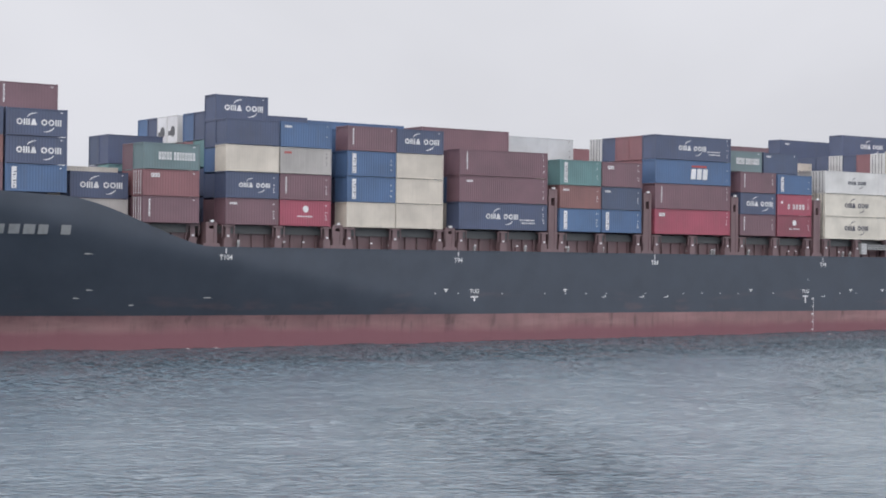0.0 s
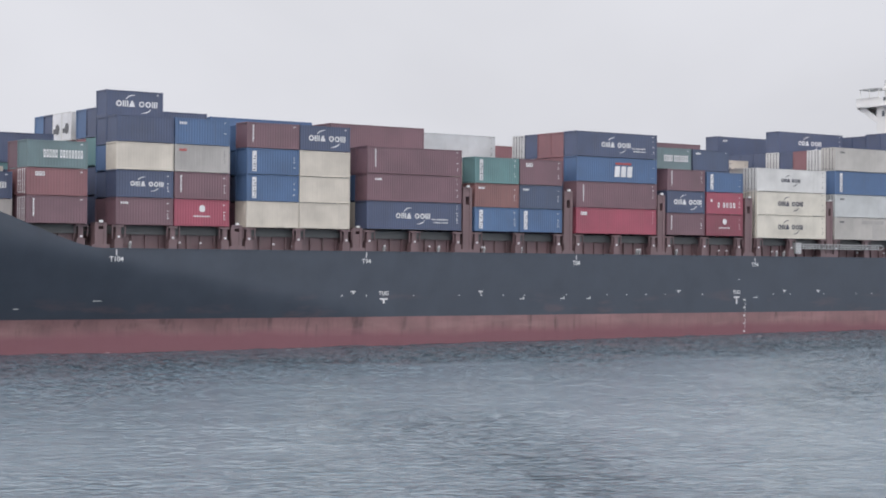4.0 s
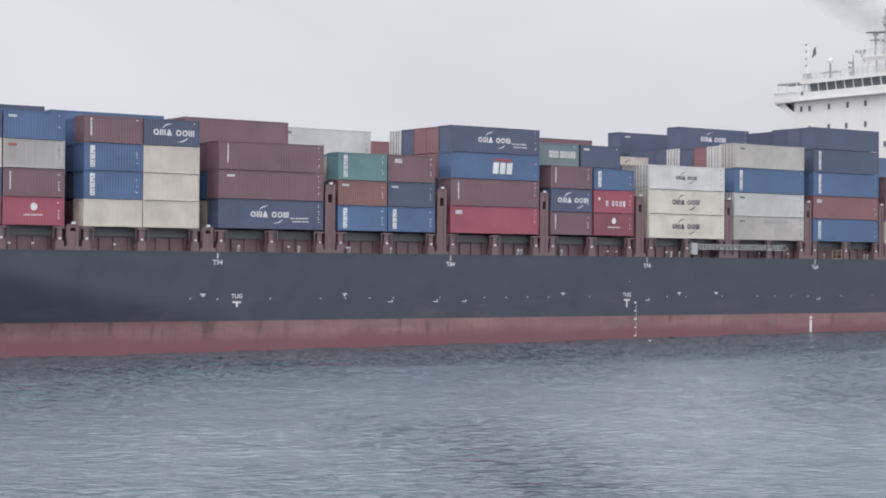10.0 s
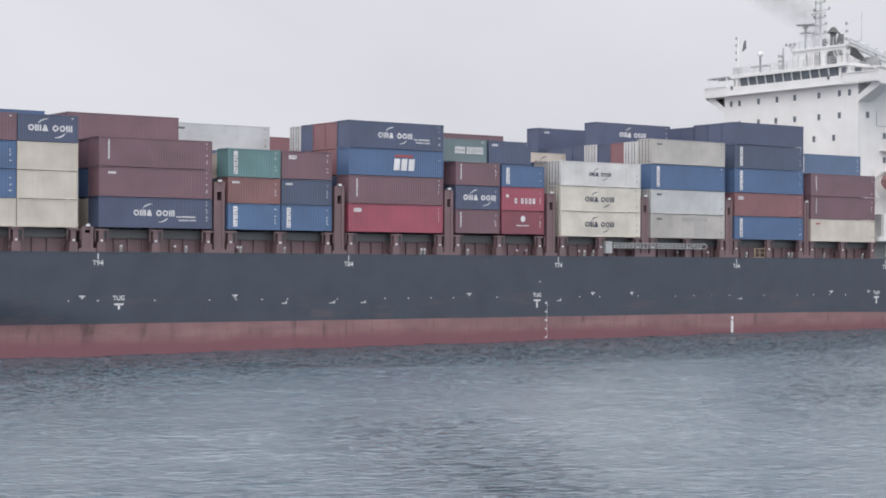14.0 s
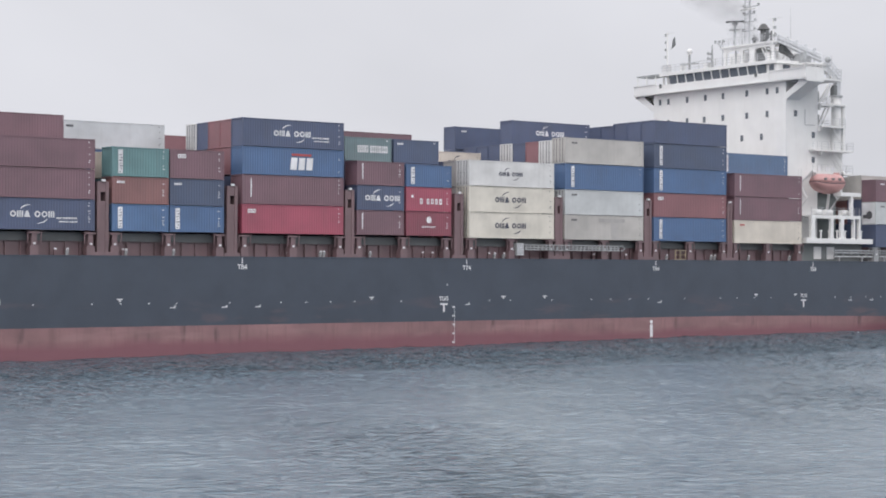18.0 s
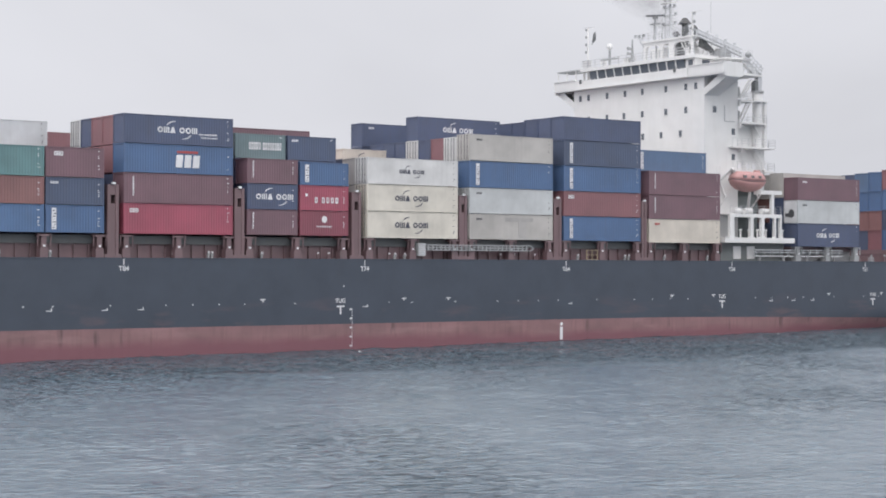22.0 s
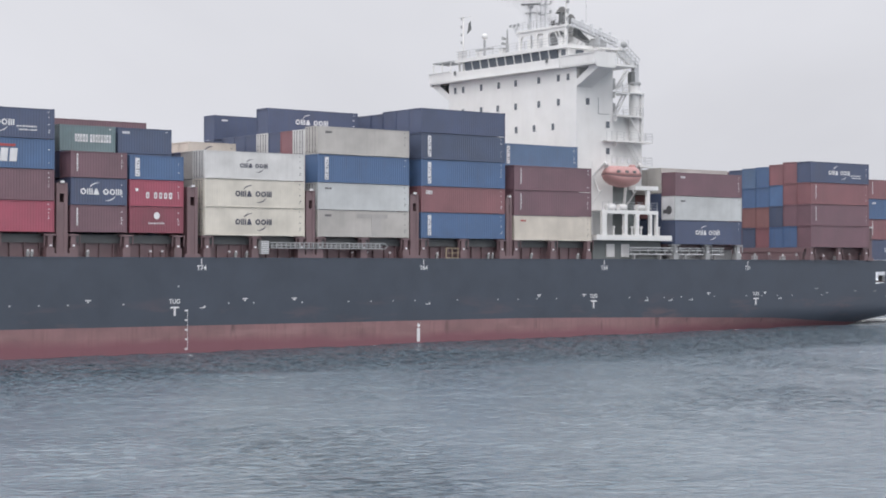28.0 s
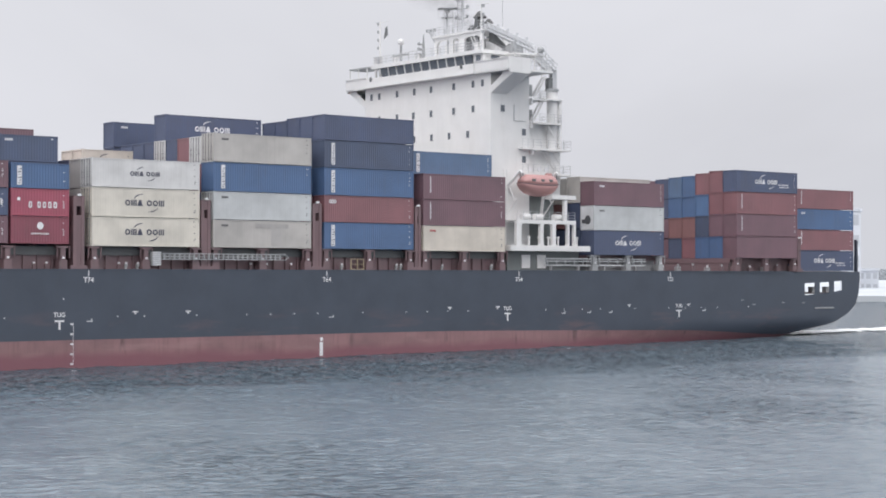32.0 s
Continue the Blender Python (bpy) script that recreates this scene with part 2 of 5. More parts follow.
def beam(bm, a, b, r, sides=8, r2=None):
    """A round bar from a to b."""
    a, b = Vector(a), Vector(b)
    turn = (b - a).to_track_quat("Z", "Y").to_matrix()
    rings = []
    for c, rr in ((a, r), (b, r if r2 is None else r2)):
        rings.append([bm.verts.new(c + turn @ Vector((rr * math.cos(k * math.tau / sides), rr * math.sin(k * math.tau / sides), 0))) for k in range(sides)])
    for k in range(sides):
        bm.faces.new((rings[0][k], rings[0][(k + 1) % sides], rings[1][(k + 1) % sides], rings[1][k]))
    bm.faces.new(rings[0][::-1])
    bm.faces.new(rings[1])


def prism(bm, outline, axis, a, b):
    """An outline of (u, v) drawn out along an axis from a to b."""
    def put(u, v, w):
        return {"x": (w, u, v), "y": (u, w, v), "z": (u, v, w)}[axis]
    lo = [bm.verts.new(put(u, v, a)) for u, v in outline]
    hi = [bm.verts.new(put(u, v, b)) for u, v in outline]
    k = len(outline)
    for i in range(k):
        bm.faces.new((lo[i], lo[(i + 1) % k], hi[(i + 1) % k], hi[i]))
    bm.faces.new(lo[::-1])
    bm.faces.new(hi)


def finish(bm, name, material):
    bmesh.ops.recalc_face_normals(bm, faces=bm.faces)
    me = bpy.data.meshes.new(name)
    bm.to_mesh(me)
    bm.free()
    me.materials.append(material)
    return me


def part(name, bm, material, parent, label=""):
    ob = new(name, finish(bm, name, material))
    ob.parent = parent
    return tagged(ob, label)


def shared(name, me, parent, m=None, label=""):
    """A part on mesh data that alike pieces share."""
    ob = new(name, me)
    ob.parent = parent
    if m is not None:
        ob.matrix_basis = m
    return tagged(ob, label)


def shape(fn, *args):
    bm = bmesh.new()
    fn(bm, *args)
    return bm


LEVEL = []   # those of them that float level on the water
MOVING = []  # things that sail with the ship: (object, place in the ship's space)


def aboard(ob, x, y, z, turn=0):
    MOVING.append((ob, pose(x, y, z, 0, 0, turn)))
    return ob

# ---------------------------------------------------------------- the sea: one rippled sheet to the horizon
RIPPLE = 0.015


def sea():
    def steps(fine0, fine1, d, far):
        core = list(np.arange(fine0, fine1, d))
        lo, hi, g = [], [], d
        while fine0 - sum(lo) > -far:
            g *= 1.12
            lo.append(g)
        g = d
        while fine1 + sum(hi) < far:
            g *= 1.12
            hi.append(g)
        a = fine0 - np.cumsum(lo)
        b = fine1 + np.cumsum(hi)
        return np.array(list(a[::-1]) + core + list(b))

    xs = steps(14.0, 170.0, 0.27, 4200.0)
    ys = steps(40.0, 150.0, 0.27, 4200.0)
    gx, gy = np.meshgrid(xs, ys, indexing="ij")
    rng = np.random.RandomState(7)
    z = np.zeros_like(gx)
    def waves(count, short, long, slope, spread):
        out = np.zeros_like(gx)
        for k in range(count):
            length = short * (long / short) ** ((k + rng.uniform(0, 1)) / count)
            turn = radians(222 + rng.normal(0, spread))
            kx, ky = math.cos(turn) * math.tau / length, math.sin(turn) * math.tau / length
            out += slope * length / math.tau * np.sin(gx * kx + gy * ky + rng.uniform(0, math.tau))
        return out

    # ruffled patches between calmer ones, and a low swell under both
    ruffle = np.clip(0.78 + waves(14, 9.0, 50.0, 1.0, 60) * 0.03, 0.5, 1.2)
    z += waves(44, 0.85, 1.9, RIPPLE, 55) * ruffle + waves(10, 3.5, 11.0, 0.010, 30)
    near = np.clip((450 - np.hypot(gx - 100, gy - 100)) / 250, 0, 1)
    lee = np.clip((gy - 118.0) / 14.0, 0, 1)   # choppier water under the ship's side
    z *= near * (1 + 0.9 * lee)
    nx, ny = len(xs), len(ys)
    co = np.stack([gx, gy, z], -1).reshape(-1, 3)
    i = np.arange(nx * ny).reshape(nx, ny)
    faces = np.stack([i[:-1, :-1], i[1:, :-1], i[1:, 1:], i[:-1, 1:]], -1).reshape(-1, 4)
    me = bpy.data.meshes.new("water")
    me.vertices.add(len(co))
    me.vertices.foreach_set("co", co.ravel())
    me.loops.add(faces.size)
    me.loops.foreach_set("vertex_index", faces.ravel())
    me.polygons.add(len(faces))
    me.polygons.foreach_set("loop_start", np.arange(0, faces.size, 4))
    me.polygons.foreach_set("loop_total", np.full(len(faces), 4))
    me.update(calc_edges=True)
    me.validate()
    me.polygons.foreach_set("use_smooth", np.ones(len(faces), bool))
    me.materials.append(SEA)
    return tagged(new("water", me), "grey rippled sea water under an overcast sky", "water", kind="structure")


WATER = sea()

# ---------------------------------------------------------------- the ship's hull
BEAM = 32.3
MID = BEAM / 2
BOW, STERN = -143.0, 120.6
DECK = 10.1
BOOT = 3.2


def smooth(a, b, x):
    t = min(1.0, max(0.0, (x - a) / (b - a)))
    return t * t * (3 - 2 * t)


def half_breadth(x, z):
    """Half of the hull's breadth at a station and a height."""
    w = MID + 0.06
    fine = -49.0 - 40.0 * min(1.55, max(0.0, (z - 2.4) / 7.4))   # where the bow begins to narrow: sooner near the water
    if x < fine:
        tip = BOW + 11.0 * (1 - smooth(-1.0, 14.0, z))
        t = min(1.0, max(0.0, (fine - x) / (fine - tip)))
        w *= max(0.012, 1 - 0.42 * t ** 1.5 - 0.58 * t ** 5)
    if x > 58.0:
        t = (x - 58.0) / (STERN - 58.0)
        w *= 1 - 0.05 * max(0.0, (x - 76.0) / (STERN - 76.0)) ** 2 - 0.22 * (1 - smooth(0.0, 3.2, z)) * t ** 1.3
    return w


def keel(x):
    """The lowest point of the hull: the counter rises towards the stern."""
    if x < 92.0:
        return -2.5
    for (x0, z0), (x1, z1) in zip(COUNTER, COUNTER[1:]):
        if x <= x1:
            return z0 + (z1 - z0) * (x - x0) / (x1 - x0)
    return COUNTER[-1][1]


COUNTER = ((92.0, -2.5), (101.4, 0.3), (105.2, 1.5), (108.8, 2.1), (111.8, 2.55), (114.2, 2.95), (115.9, 3.5), (117.9, 4.3), (119.6, 5.5), (120.3, 7.0), (120.6, 9.0))


def deck_edge(x):
    if x < -86.9:
        return min(15.6, DECK + 4.7 * smooth(-86.5, -103.5, x) ** 0.85 + 0.05 * max(0.0, -104 - x))
    return DECK


def boot_line(x):
    """The upper edge of the red band; it dips under the counter."""
    return BOOT - 0.6 * max(0.0, (x - 43.0) / 38.0) ** 1.2 - 0.55 * smooth(84.0, 104.0, x)


def hull_strip(bm, lo, hi, stations, levels, holes=False):
    rows = {1: [], -1: []}
    for x in stations:
        a, b = max(lo(x), keel(x)), max(hi(x), keel(x) + 0.02)
        for side in (1, -1):
            rows[side].append([bm.verts.new((x, MID - side * half_breadth(x, a + (b - a) * k / levels), a + (b - a) * k / levels)) for k in range(levels + 1)])
    for side in (1, -1):
        for r, q, x in zip(rows[side], rows[side][1:], stations):
            for k in range(levels):
                if holes and k in (6, 7) and any(a <= x < b for a, b in PORTS):
                    continue
                bm.faces.new((r[k], q[k], q[k + 1], r[k + 1]))
    for end in (0, -1):
        for k in range(levels):
            if holes and end == -1 and k < levels - 1:
                continue
            bm.faces.new((rows[1][end][k], rows[1][end][k + 1], rows[-1][end][k + 1], rows[-1][end][k]))
    return rows


PORTS = ((108.2, 110.3), (111.5, 113.5), (114.7, 116.4))   # openings of the mooring deck
STATIONS = sorted([BOW + 1.5 * k for k in range(62)] + list(np.arange(-49.0, 57, 6.0)) + [58 + 1.6 * k for k in range(31)]
                  + [p for q in PORTS for p in q] + [116.6, 117.4, 118.0, 118.6, 119.1, 119.5, 119.8, 120.0, 120.3, STERN])
ship = tagged(new("container_ship"), "long container ship with black hull and faded red waterline band", "ship")
aboard(ship, 0, 0, 0)
bm = bmesh.new()
hull_strip(bm, lambda x: -2.5, boot_line, STATIONS, 7)
boot = part("boot_topping", bm, BOOT_RED, ship, "faded, stained red band above the waterline")
bm = bmesh.new()
hull_strip(bm, boot_line, deck_edge, STATIONS, 10, True)
hull = part("hull", bm, HULL_BLACK, ship, "black painted steel hull side")
for ob in (boot, hull):
    for f in ob.data.polygons:
        f.use_smooth = abs(f.normal.x) < 0.9

bm = bmesh.new()
xs = [x for x in STATIONS]
edge = [[bm.verts.new((x, MID - s * (half_breadth(x, deck_edge(x) - (0.12 if x > -88 else 1.1)) - 0.08), deck_edge(x) - (0.12 if x > -88 else 1.1))) for x in xs] for s in (1, -1)]
for k in range(len(xs) - 1):
    bm.faces.new((edge[0][k], edge[0][k + 1], edge[1][k + 1], edge[1][k]))
part("deck", bm, DECK_RED, ship, "red oxide painted steel deck")

# ---------------------------------------------------------------- containers
WIDE = 2.438
FT20, FT40 = 6.058, 12.192


def corrugated(bm, length, height, y, depth, z0, z1, outward):
    """A steel wall of trapezoidal waves along x at y; the crests lie at y, the troughs behind by depth."""
    pitch = 0.278
    x0, x1 = 0.13, length - 0.13
    n = int((x1 - x0) / pitch)
    pitch = (x1 - x0) / n
    line = []
    for k in range(n):
        a = x0 + k * pitch
        for u, d in ((0.0, 0), (0.26, 0), (0.5, 1), (0.76, 1)):
            line.append((a + u * pitch, y + outward * -depth * d))
    line.append((x1, y))
    lo = [bm.verts.new((x, yy, z0)) for x, yy in line]
    hi = [bm.verts.new((x, yy, z1)) for x, yy in line]
    for k in range(len(line) - 1):
        bm.faces.new((lo[k], lo[k + 1], hi[k + 1], hi[k]))


def body_shape(bm, length, height, depth=0.018):
    """depth: 18 mm in dry boxes; insulated ones have all but flat sides."""
    corrugated(bm, length, height, 0.03, depth, 0.16, height - 0.10, -1)
    corrugated(bm, length, height, WIDE - 0.03, depth, 0.16, height - 0.10, 1)
    for x in (0.06, length - 0.06):
        for k in range(9):
            a, b = 0.12 + k * (WIDE - 0.24) / 9, 0.12 + (k + 0.62) * (WIDE - 0.24) / 9
            c = 0.12 + (k + 1) * (WIDE - 0.24) / 9
            d = 0.04 if x < 1 else -0.04
            quad(bm, ((x, a, 0.16), (x, b, 0.16), (x, b, height - 0.1), (x, a, height - 0.1)))
            quad(bm, ((x, b, 0.16), (x + d, b + 0.03, 0.16), (x + d, b + 0.03, height - 0.1), (x, b, height - 0.1)))
            quad(bm, ((x + d, b + 0.03, 0.16), (x, c, 0.16), (x, c, height - 0.1), (x + d, b + 0.03, height - 0.1)))
    box(bm, 0.05, length - 0.05, 0.05, WIDE - 0.05, height - 0.06, height - 0.025)
    box(bm, 0.05, length - 0.05, 0.05, WIDE - 0.05, 0.10, 0.17)


def post_shape(bm, height):
    box(bm, 0, 0.14, 0, 0.12, 0.118, height - 0.118)
    box(bm, -0.004, 0.178, -0.004, 0.162, 0, 0.118)
    box(bm, -0.004, 0.178, -0.004, 0.162, height - 0.118, height)


def rail_shape(bm, length, low):
    if low:
        box(bm, 0.179, length - 0.179, 0, 0.05, 0.02, 0.17)
    else:
        box(bm, 0.179, length - 0.179, 0.002, 0.06, -0.11, -0.02)


def end_rail_shape(bm):
    box(bm, 0.0, 0.10, 0.163, WIDE - 0.163, 0.0, 0.13)


def rod_shape(bm, height):
    beam(bm, (0, 0, 0.12), (0, 0, height - 0.10), 0.034, 6)
    box(bm, -0.03, 0.05, -0.05, 0.05, 0.95, 1.05)
    for z in (0.25, height * 0.5, height - 0.25):
        box(bm, -0.035, 0.05, -0.06, 0.06, z, z + 0.09)


def door_shape(bm, height):
    w = WIDE / 2 - 0.14
    box(bm, 0, 0.05, 0, w, 0.16, height - 0.12)
    for k in range(4):
        z = 0.30 + k * (height - 0.6) / 4
        box(bm, -0.025, 0.0, 0.08, w - 0.08, z, z + (height - 0.6) / 4 - 0.14)


def whole_shape(bm, length, height):
    """A container seen only from afar, in one piece."""
    body_shape(bm, length, height)
    for x in (0, length - 0.16):
        for y in (0, WIDE - 0.15):
            box(bm, x, x + 0.16, y, y + 0.15, 0, height)
    for y in (0, WIDE - 0.06):
        box(bm, 0.16, length - 0.16, y, y + 0.06, 0.02, 0.17)
        box(bm, 0.16, length - 0.16, y, y + 0.06, height - 0.11, height - 0.02)
    for x in (0, length - 0.1):
        box(bm, x, x + 0.1, 0.15, WIDE - 0.15, 0.0, 0.13)
        box(bm, x, x + 0.1, 0.15, WIDE - 0.15, height - 0.13, height)


MESHES = {}


def cached(key, material, fn, *args):
    key = (key, material.name, *args)
    if key not in MESHES:
        bm = bmesh.new()
        fn(bm, *args)
        MESHES[key] = finish(bm, key[0], material)
    return MESHES[key]


# ---- markings, drawn as plain shapes
def plate(bm, x0, x1, z0, z1, lean=0.0, y=-0.004):
    v = [(x0, y, z0), (x1, y, z0), (x1 + lean, y, z1), (x0 + lean, y, z1)]
    w = [(a, y + 0.006, c) for a, _, c in v]
    lo, hi = [bm.verts.new(p) for p in v], [bm.verts.new(p) for p in w]
    bm.faces.new(lo)
    bm.faces.new(hi[::-1])
    for k in range(4):
        bm.faces.new((lo[k], lo[(k + 1) % 4], hi[(k + 1) % 4], hi[k]))


def frame_plate(bm, x0, x1, z0, z1, dx, dz, y=-0.004):
    """A block with an open middle and clipped corners, in one piece."""
    c, rows = min(dx, dz) * 0.6, []
    for yy in (y, y + 0.006):
        outer = [(x0 + c, z0), (x1 - c, z0), (x1, z0 + c), (x1, z1 - c), (x1 - c, z1), (x0 + c, z1), (x0, z1 - c), (x0, z0 + c)]
        a, b, d, e = x0 + dx, x1 - dx, z0 + dz, z1 - dz
        inner = [(a, d), (b, d), (b, e), (a, e)]
        rows.append(([bm.verts.new((u, yy, v)) for u, v in outer], [bm.verts.new((u, yy, v)) for u, v in inner]))
    for o, i in rows:
        for k in range(4):
            bm.faces.new((o[2 * k], o[2 * k + 1], i[(k + 1) % 4], i[k]))
            bm.faces.new((o[2 * k + 1], o[(2 * k + 2) % 8], i[(k + 1) % 4]))
    (o, i), (p, j) = rows
    for k in range(8):
        bm.faces.new((o[k], o[(k + 1) % 8], p[(k + 1) % 8], p[k]))
    for k in range(4):
        bm.faces.new((i[k], i[(k + 1) % 4], j[(k + 1) % 4], j[k]))


def pieces(key, material, fn, *args):
    """The separate pieces of a marking, each a mesh of its own; a swarm of tiny ones stays in one."""
    key = (key, material.name, "pieces", *args)
    if key not in MESHES:
        bm = bmesh.new()
        fn(bm, *args)
        seen, islands = set(), []
        for v in bm.verts:
            if v in seen:
                continue
            todo, island = [v], []
            seen.add(v)
            while todo:
                u = todo.pop()
                island.append(u)
                for e in u.link_edges:
                    w = e.other_vert(u)
                    if w not in seen:
                        seen.add(w)
                        todo.append(w)
            islands.append(island)
        if len(islands) > 30:
            MESHES[key] = [finish(bm, key[0], material)]
        else:
            MESHES[key] = []
            for island in islands:
                one = bmesh.new()
                copy = {v: one.verts.new(v.co) for v in island}
                for f in {f for v in island for f in v.link_faces}:
                    one.faces.new([copy[v] for v in f.verts])
                MESHES[key].append(finish(one, key[0], material))
            bm.free()
    return MESHES[key]


def swoosh(bm, cx, cz, r, a0, a1, thick):
    """A tapering arc."""
    n, ring = 12, []
    for k in range(n + 1):
        a = radians(a0 + (a1 - a0) * k / n)
        t = thick * math.sin(math.pi * (0.12 + 0.80 * k / n))
        ring.append([bm.verts.new((cx + (r + d) * math.cos(a) * 1.35, -0.005, cz + (r + d) * math.sin(a) * 0.85)) for d in (0, t)])
    for a, b in zip(ring, ring[1:]):
        bm.faces.new((a[0], b[0], b[1], a[1]))


def letter_blocks(bm, x, z, width, height, groups, fill=0.74):
    """Bars of the size of lettering."""
    count = sum(groups) + 0.6 * (len(groups) - 1)
    step = width / count
    for g in groups:
        for k in range(g):
            w, s = step * fill, height * 0.26
            if height < 0.4:
                plate(bm, x, x + w, z, z + height)
            else:
                frame_plate(bm, x, x + w, z, z + height, w * 0.34, s)
            x += step
        x += 0.6 * step


def ring_shape(bm, cx, cz, rx, rz, dx, dz):
    """A flat ring."""
    k = 12
    rows = [[[bm.verts.new((cx + u * math.cos(a * math.tau / k), y, cz + v * math.sin(a * math.tau / k))) for a in range(k)]
             for u, v in ((rx, rz), (rx - dx, rz - dz))] for y in (-0.004, 0.002)]
    (o, i), (p, j) = rows
    for a in range(k):
        b = (a + 1) % k
        for f in ((o[a], o[b], i[b], i[a]), (p[a], p[b], j[b], j[a]), (o[a], o[b], p[b], p[a]), (i[a], i[b], j[b], j[a])):
            bm.faces.new(f)


def logo_wide(bm, length, height, scale):
    """Six plain shapes in two threes - rings, upright bars, a wedge - between two arcs."""
    w = 4.5 * scale
    x = length * 0.5 - w / 2 + (0.25 if length < 8 else -0.2)
    h = 0.60 * scale
    z = height * 0.5 - h / 2
    step = w / 6.5
    for slot, kind in ((0, "ring"), (1, "bars"), (2, "wedge"), (3.5, "ring"), (4.5, "ring"), (5.5, "bars")):
        a, b = x + slot * step, x + slot * step + step * 0.88
        if kind == "ring":
            ring_shape(bm, (a + b) / 2, z + h / 2, (b - a) / 2, h / 2, 0.15 * scale, 0.14 * scale)
        elif kind == "bars":
            t = (b - a) * 0.24
            for c in (a, (a + b - t) / 2, b - t):
                plate(bm, c, c + t, z, z + h)
        else:
            v = [(a, z), (b, z), ((a + b) / 2 + 0.10, z + h), ((a + b) / 2 - 0.10, z + h)]
            prism(bm, v, "y", -0.004, 0.002)
    swoosh(bm, x + w * 0.50, z + h * 0.5, 1.02 * scale, 100, 152, 0.12 * scale)
    swoosh(bm, x + w * 0.55, z + h * 0.5, 1.02 * scale, -82, -28, 0.12 * scale)


def small_lines(bm, length, height):
    letter_blocks(bm, length * 0.68, height * 0.36, 2.1, 0.16, (3, 9), 0.7)
    letter_blocks(bm, length * 0.70, height * 0.25, 1.9, 0.14, (7, 5), 0.7)


def panel_upright(bm, length, height):
    x = 0.62 if length < 8 else 0.92
    plate(bm, x, x + 0.48, 0.30, height - 0.28)


def panel_bars(bm, length, height):
    x = 0.70 if length < 8 else 1.00
    z, k = 0.42, 0
    while z < height - 0.6:
        plate(bm, x + 0.10 * (k % 2), x + 0.18 + 0.08 * (k % 3), z, z + 0.10, 0.10, y=-0.012)
        z += 0.27
        k += 1


def upright_text(bm, length, height):
    x = 0.62 if length < 8 else 0.95
    z, k = height * 0.24, 0
    while z < height * 0.86:
        plate(bm, x, x + 0.13 + 0.05 * (k % 2), z, z + 0.18)
        z += 0.215
        k += 1


def short_mark(bm, length, height):
    x = 0.65 if length > 8 else 0.85
    letter_blocks(bm, x, height * 0.70, 0.95, 0.42, (3,), 0.9)


def big_three(bm, length, height):
    for k in range(3):
        plate(bm, length * 0.5 - 0.45 + k * 0.95, length * 0.5 + 0.30 + k * 0.95, height * 0.22, height * 0.66, 0.12)


def red_cap(bm, length, height):
    plate(bm, length * 0.5 - 0.3, length * 0.5 + 2.1, height * 0.72, height * 0.80)


def tall_bars(bm, length, height):
    letter_blocks(bm, length * 0.27, height * 0.36, length * 0.66, 0.78, (5, 8), 0.72)


def thin_letters(bm, length, height):
    letter_blocks(bm, length * 0.30, height * 0.30, length * 0.52, 0.62, (1, 4), 0.62)
    plate(bm, 0.65, 0.95, height * 0.56, height * 0.56 + 0.3)


def round_mark(bm, length, height):
    ring = [bm.verts.new((length * 0.5 + 0.34 * math.cos(k * math.tau / 16), -0.005, height * 0.66 + 0.36 * math.sin(k * math.tau / 16))) for k in range(16)]
    bm.faces.new(ring)
    letter_blocks(bm, length * 0.5 - 0.95, height * 0.34, 1.9, 0.16, (9,), 0.6)


def small_top(bm, length, height):
    letter_blocks(bm, length * 0.08, height * 0.76, 0.85, 0.22, (4,), 0.8)


def codes(bm, length, height):
    """Serial codes near the far end, as plain bars."""
    x = length - 0.62
    rng = random.Random(int(length * 10 + height * 100))
    z = height - 0.35
    while z > 0.45:
        if rng.random() < 0.55:
            plate(bm, x - rng.uniform(0, 0.10), x + rng.uniform(0.06, 0.18), z, z + 0.075)
        z -= rng.uniform(0.17, 0.33)


def patch_grey(bm, length, height):
    plate(bm, length * 0.42, length * 0.76, height * 0.72, height * 0.88)
    plate(bm, length * 0.58, length * 0.68, height * 0.06, height * 0.72)


STYLES = {
    "small20": [("logo", MARK_WHITE, logo_wide, 0.80)],
    "wide20": [("logo", MARK_WHITE, logo_wide, 1.0)], "wide40": [("logo", MARK_WHITE, logo_wide, 1.0)],
    "wide40_lines": [("logo", MARK_WHITE, logo_wide, 1.0), ("lettering", MARK_WHITE, small_lines)],
    "wide_dark": [("logo", MARK_NAVY, logo_wide, 1.0)], "small_dark": [("logo", MARK_NAVY, logo_wide, 0.76)], "panel": [("logo_panel", MARK_WHITE, panel_upright), ("lettering", MARK_NAVY, panel_bars)],
    "upright": [("lettering", MARK_WHITE, upright_text)], "short": [("lettering", MARK_WHITE, short_mark)],
    "three": [("logo", MARK_WHITE, big_three), ("logo_stripe", MARK_RED, red_cap)], "bars": [("lettering", MARK_WHITE, tall_bars)],
    "letters": [("lettering", MARK_WHITE, thin_letters)], "round": [("logo", MARK_WHITE, round_mark)],
    "top": [("lettering", MARK_RED, small_top)], "top_dark": [("lettering", MARK_DARK, small_top)], "top_white": [("lettering", MARK_WHITE, small_top)],
    "patched": [("paint_patch", PAINT["grey"], patch_grey), ("lettering", MARK_DARK, small_top)], "plain": [],
}
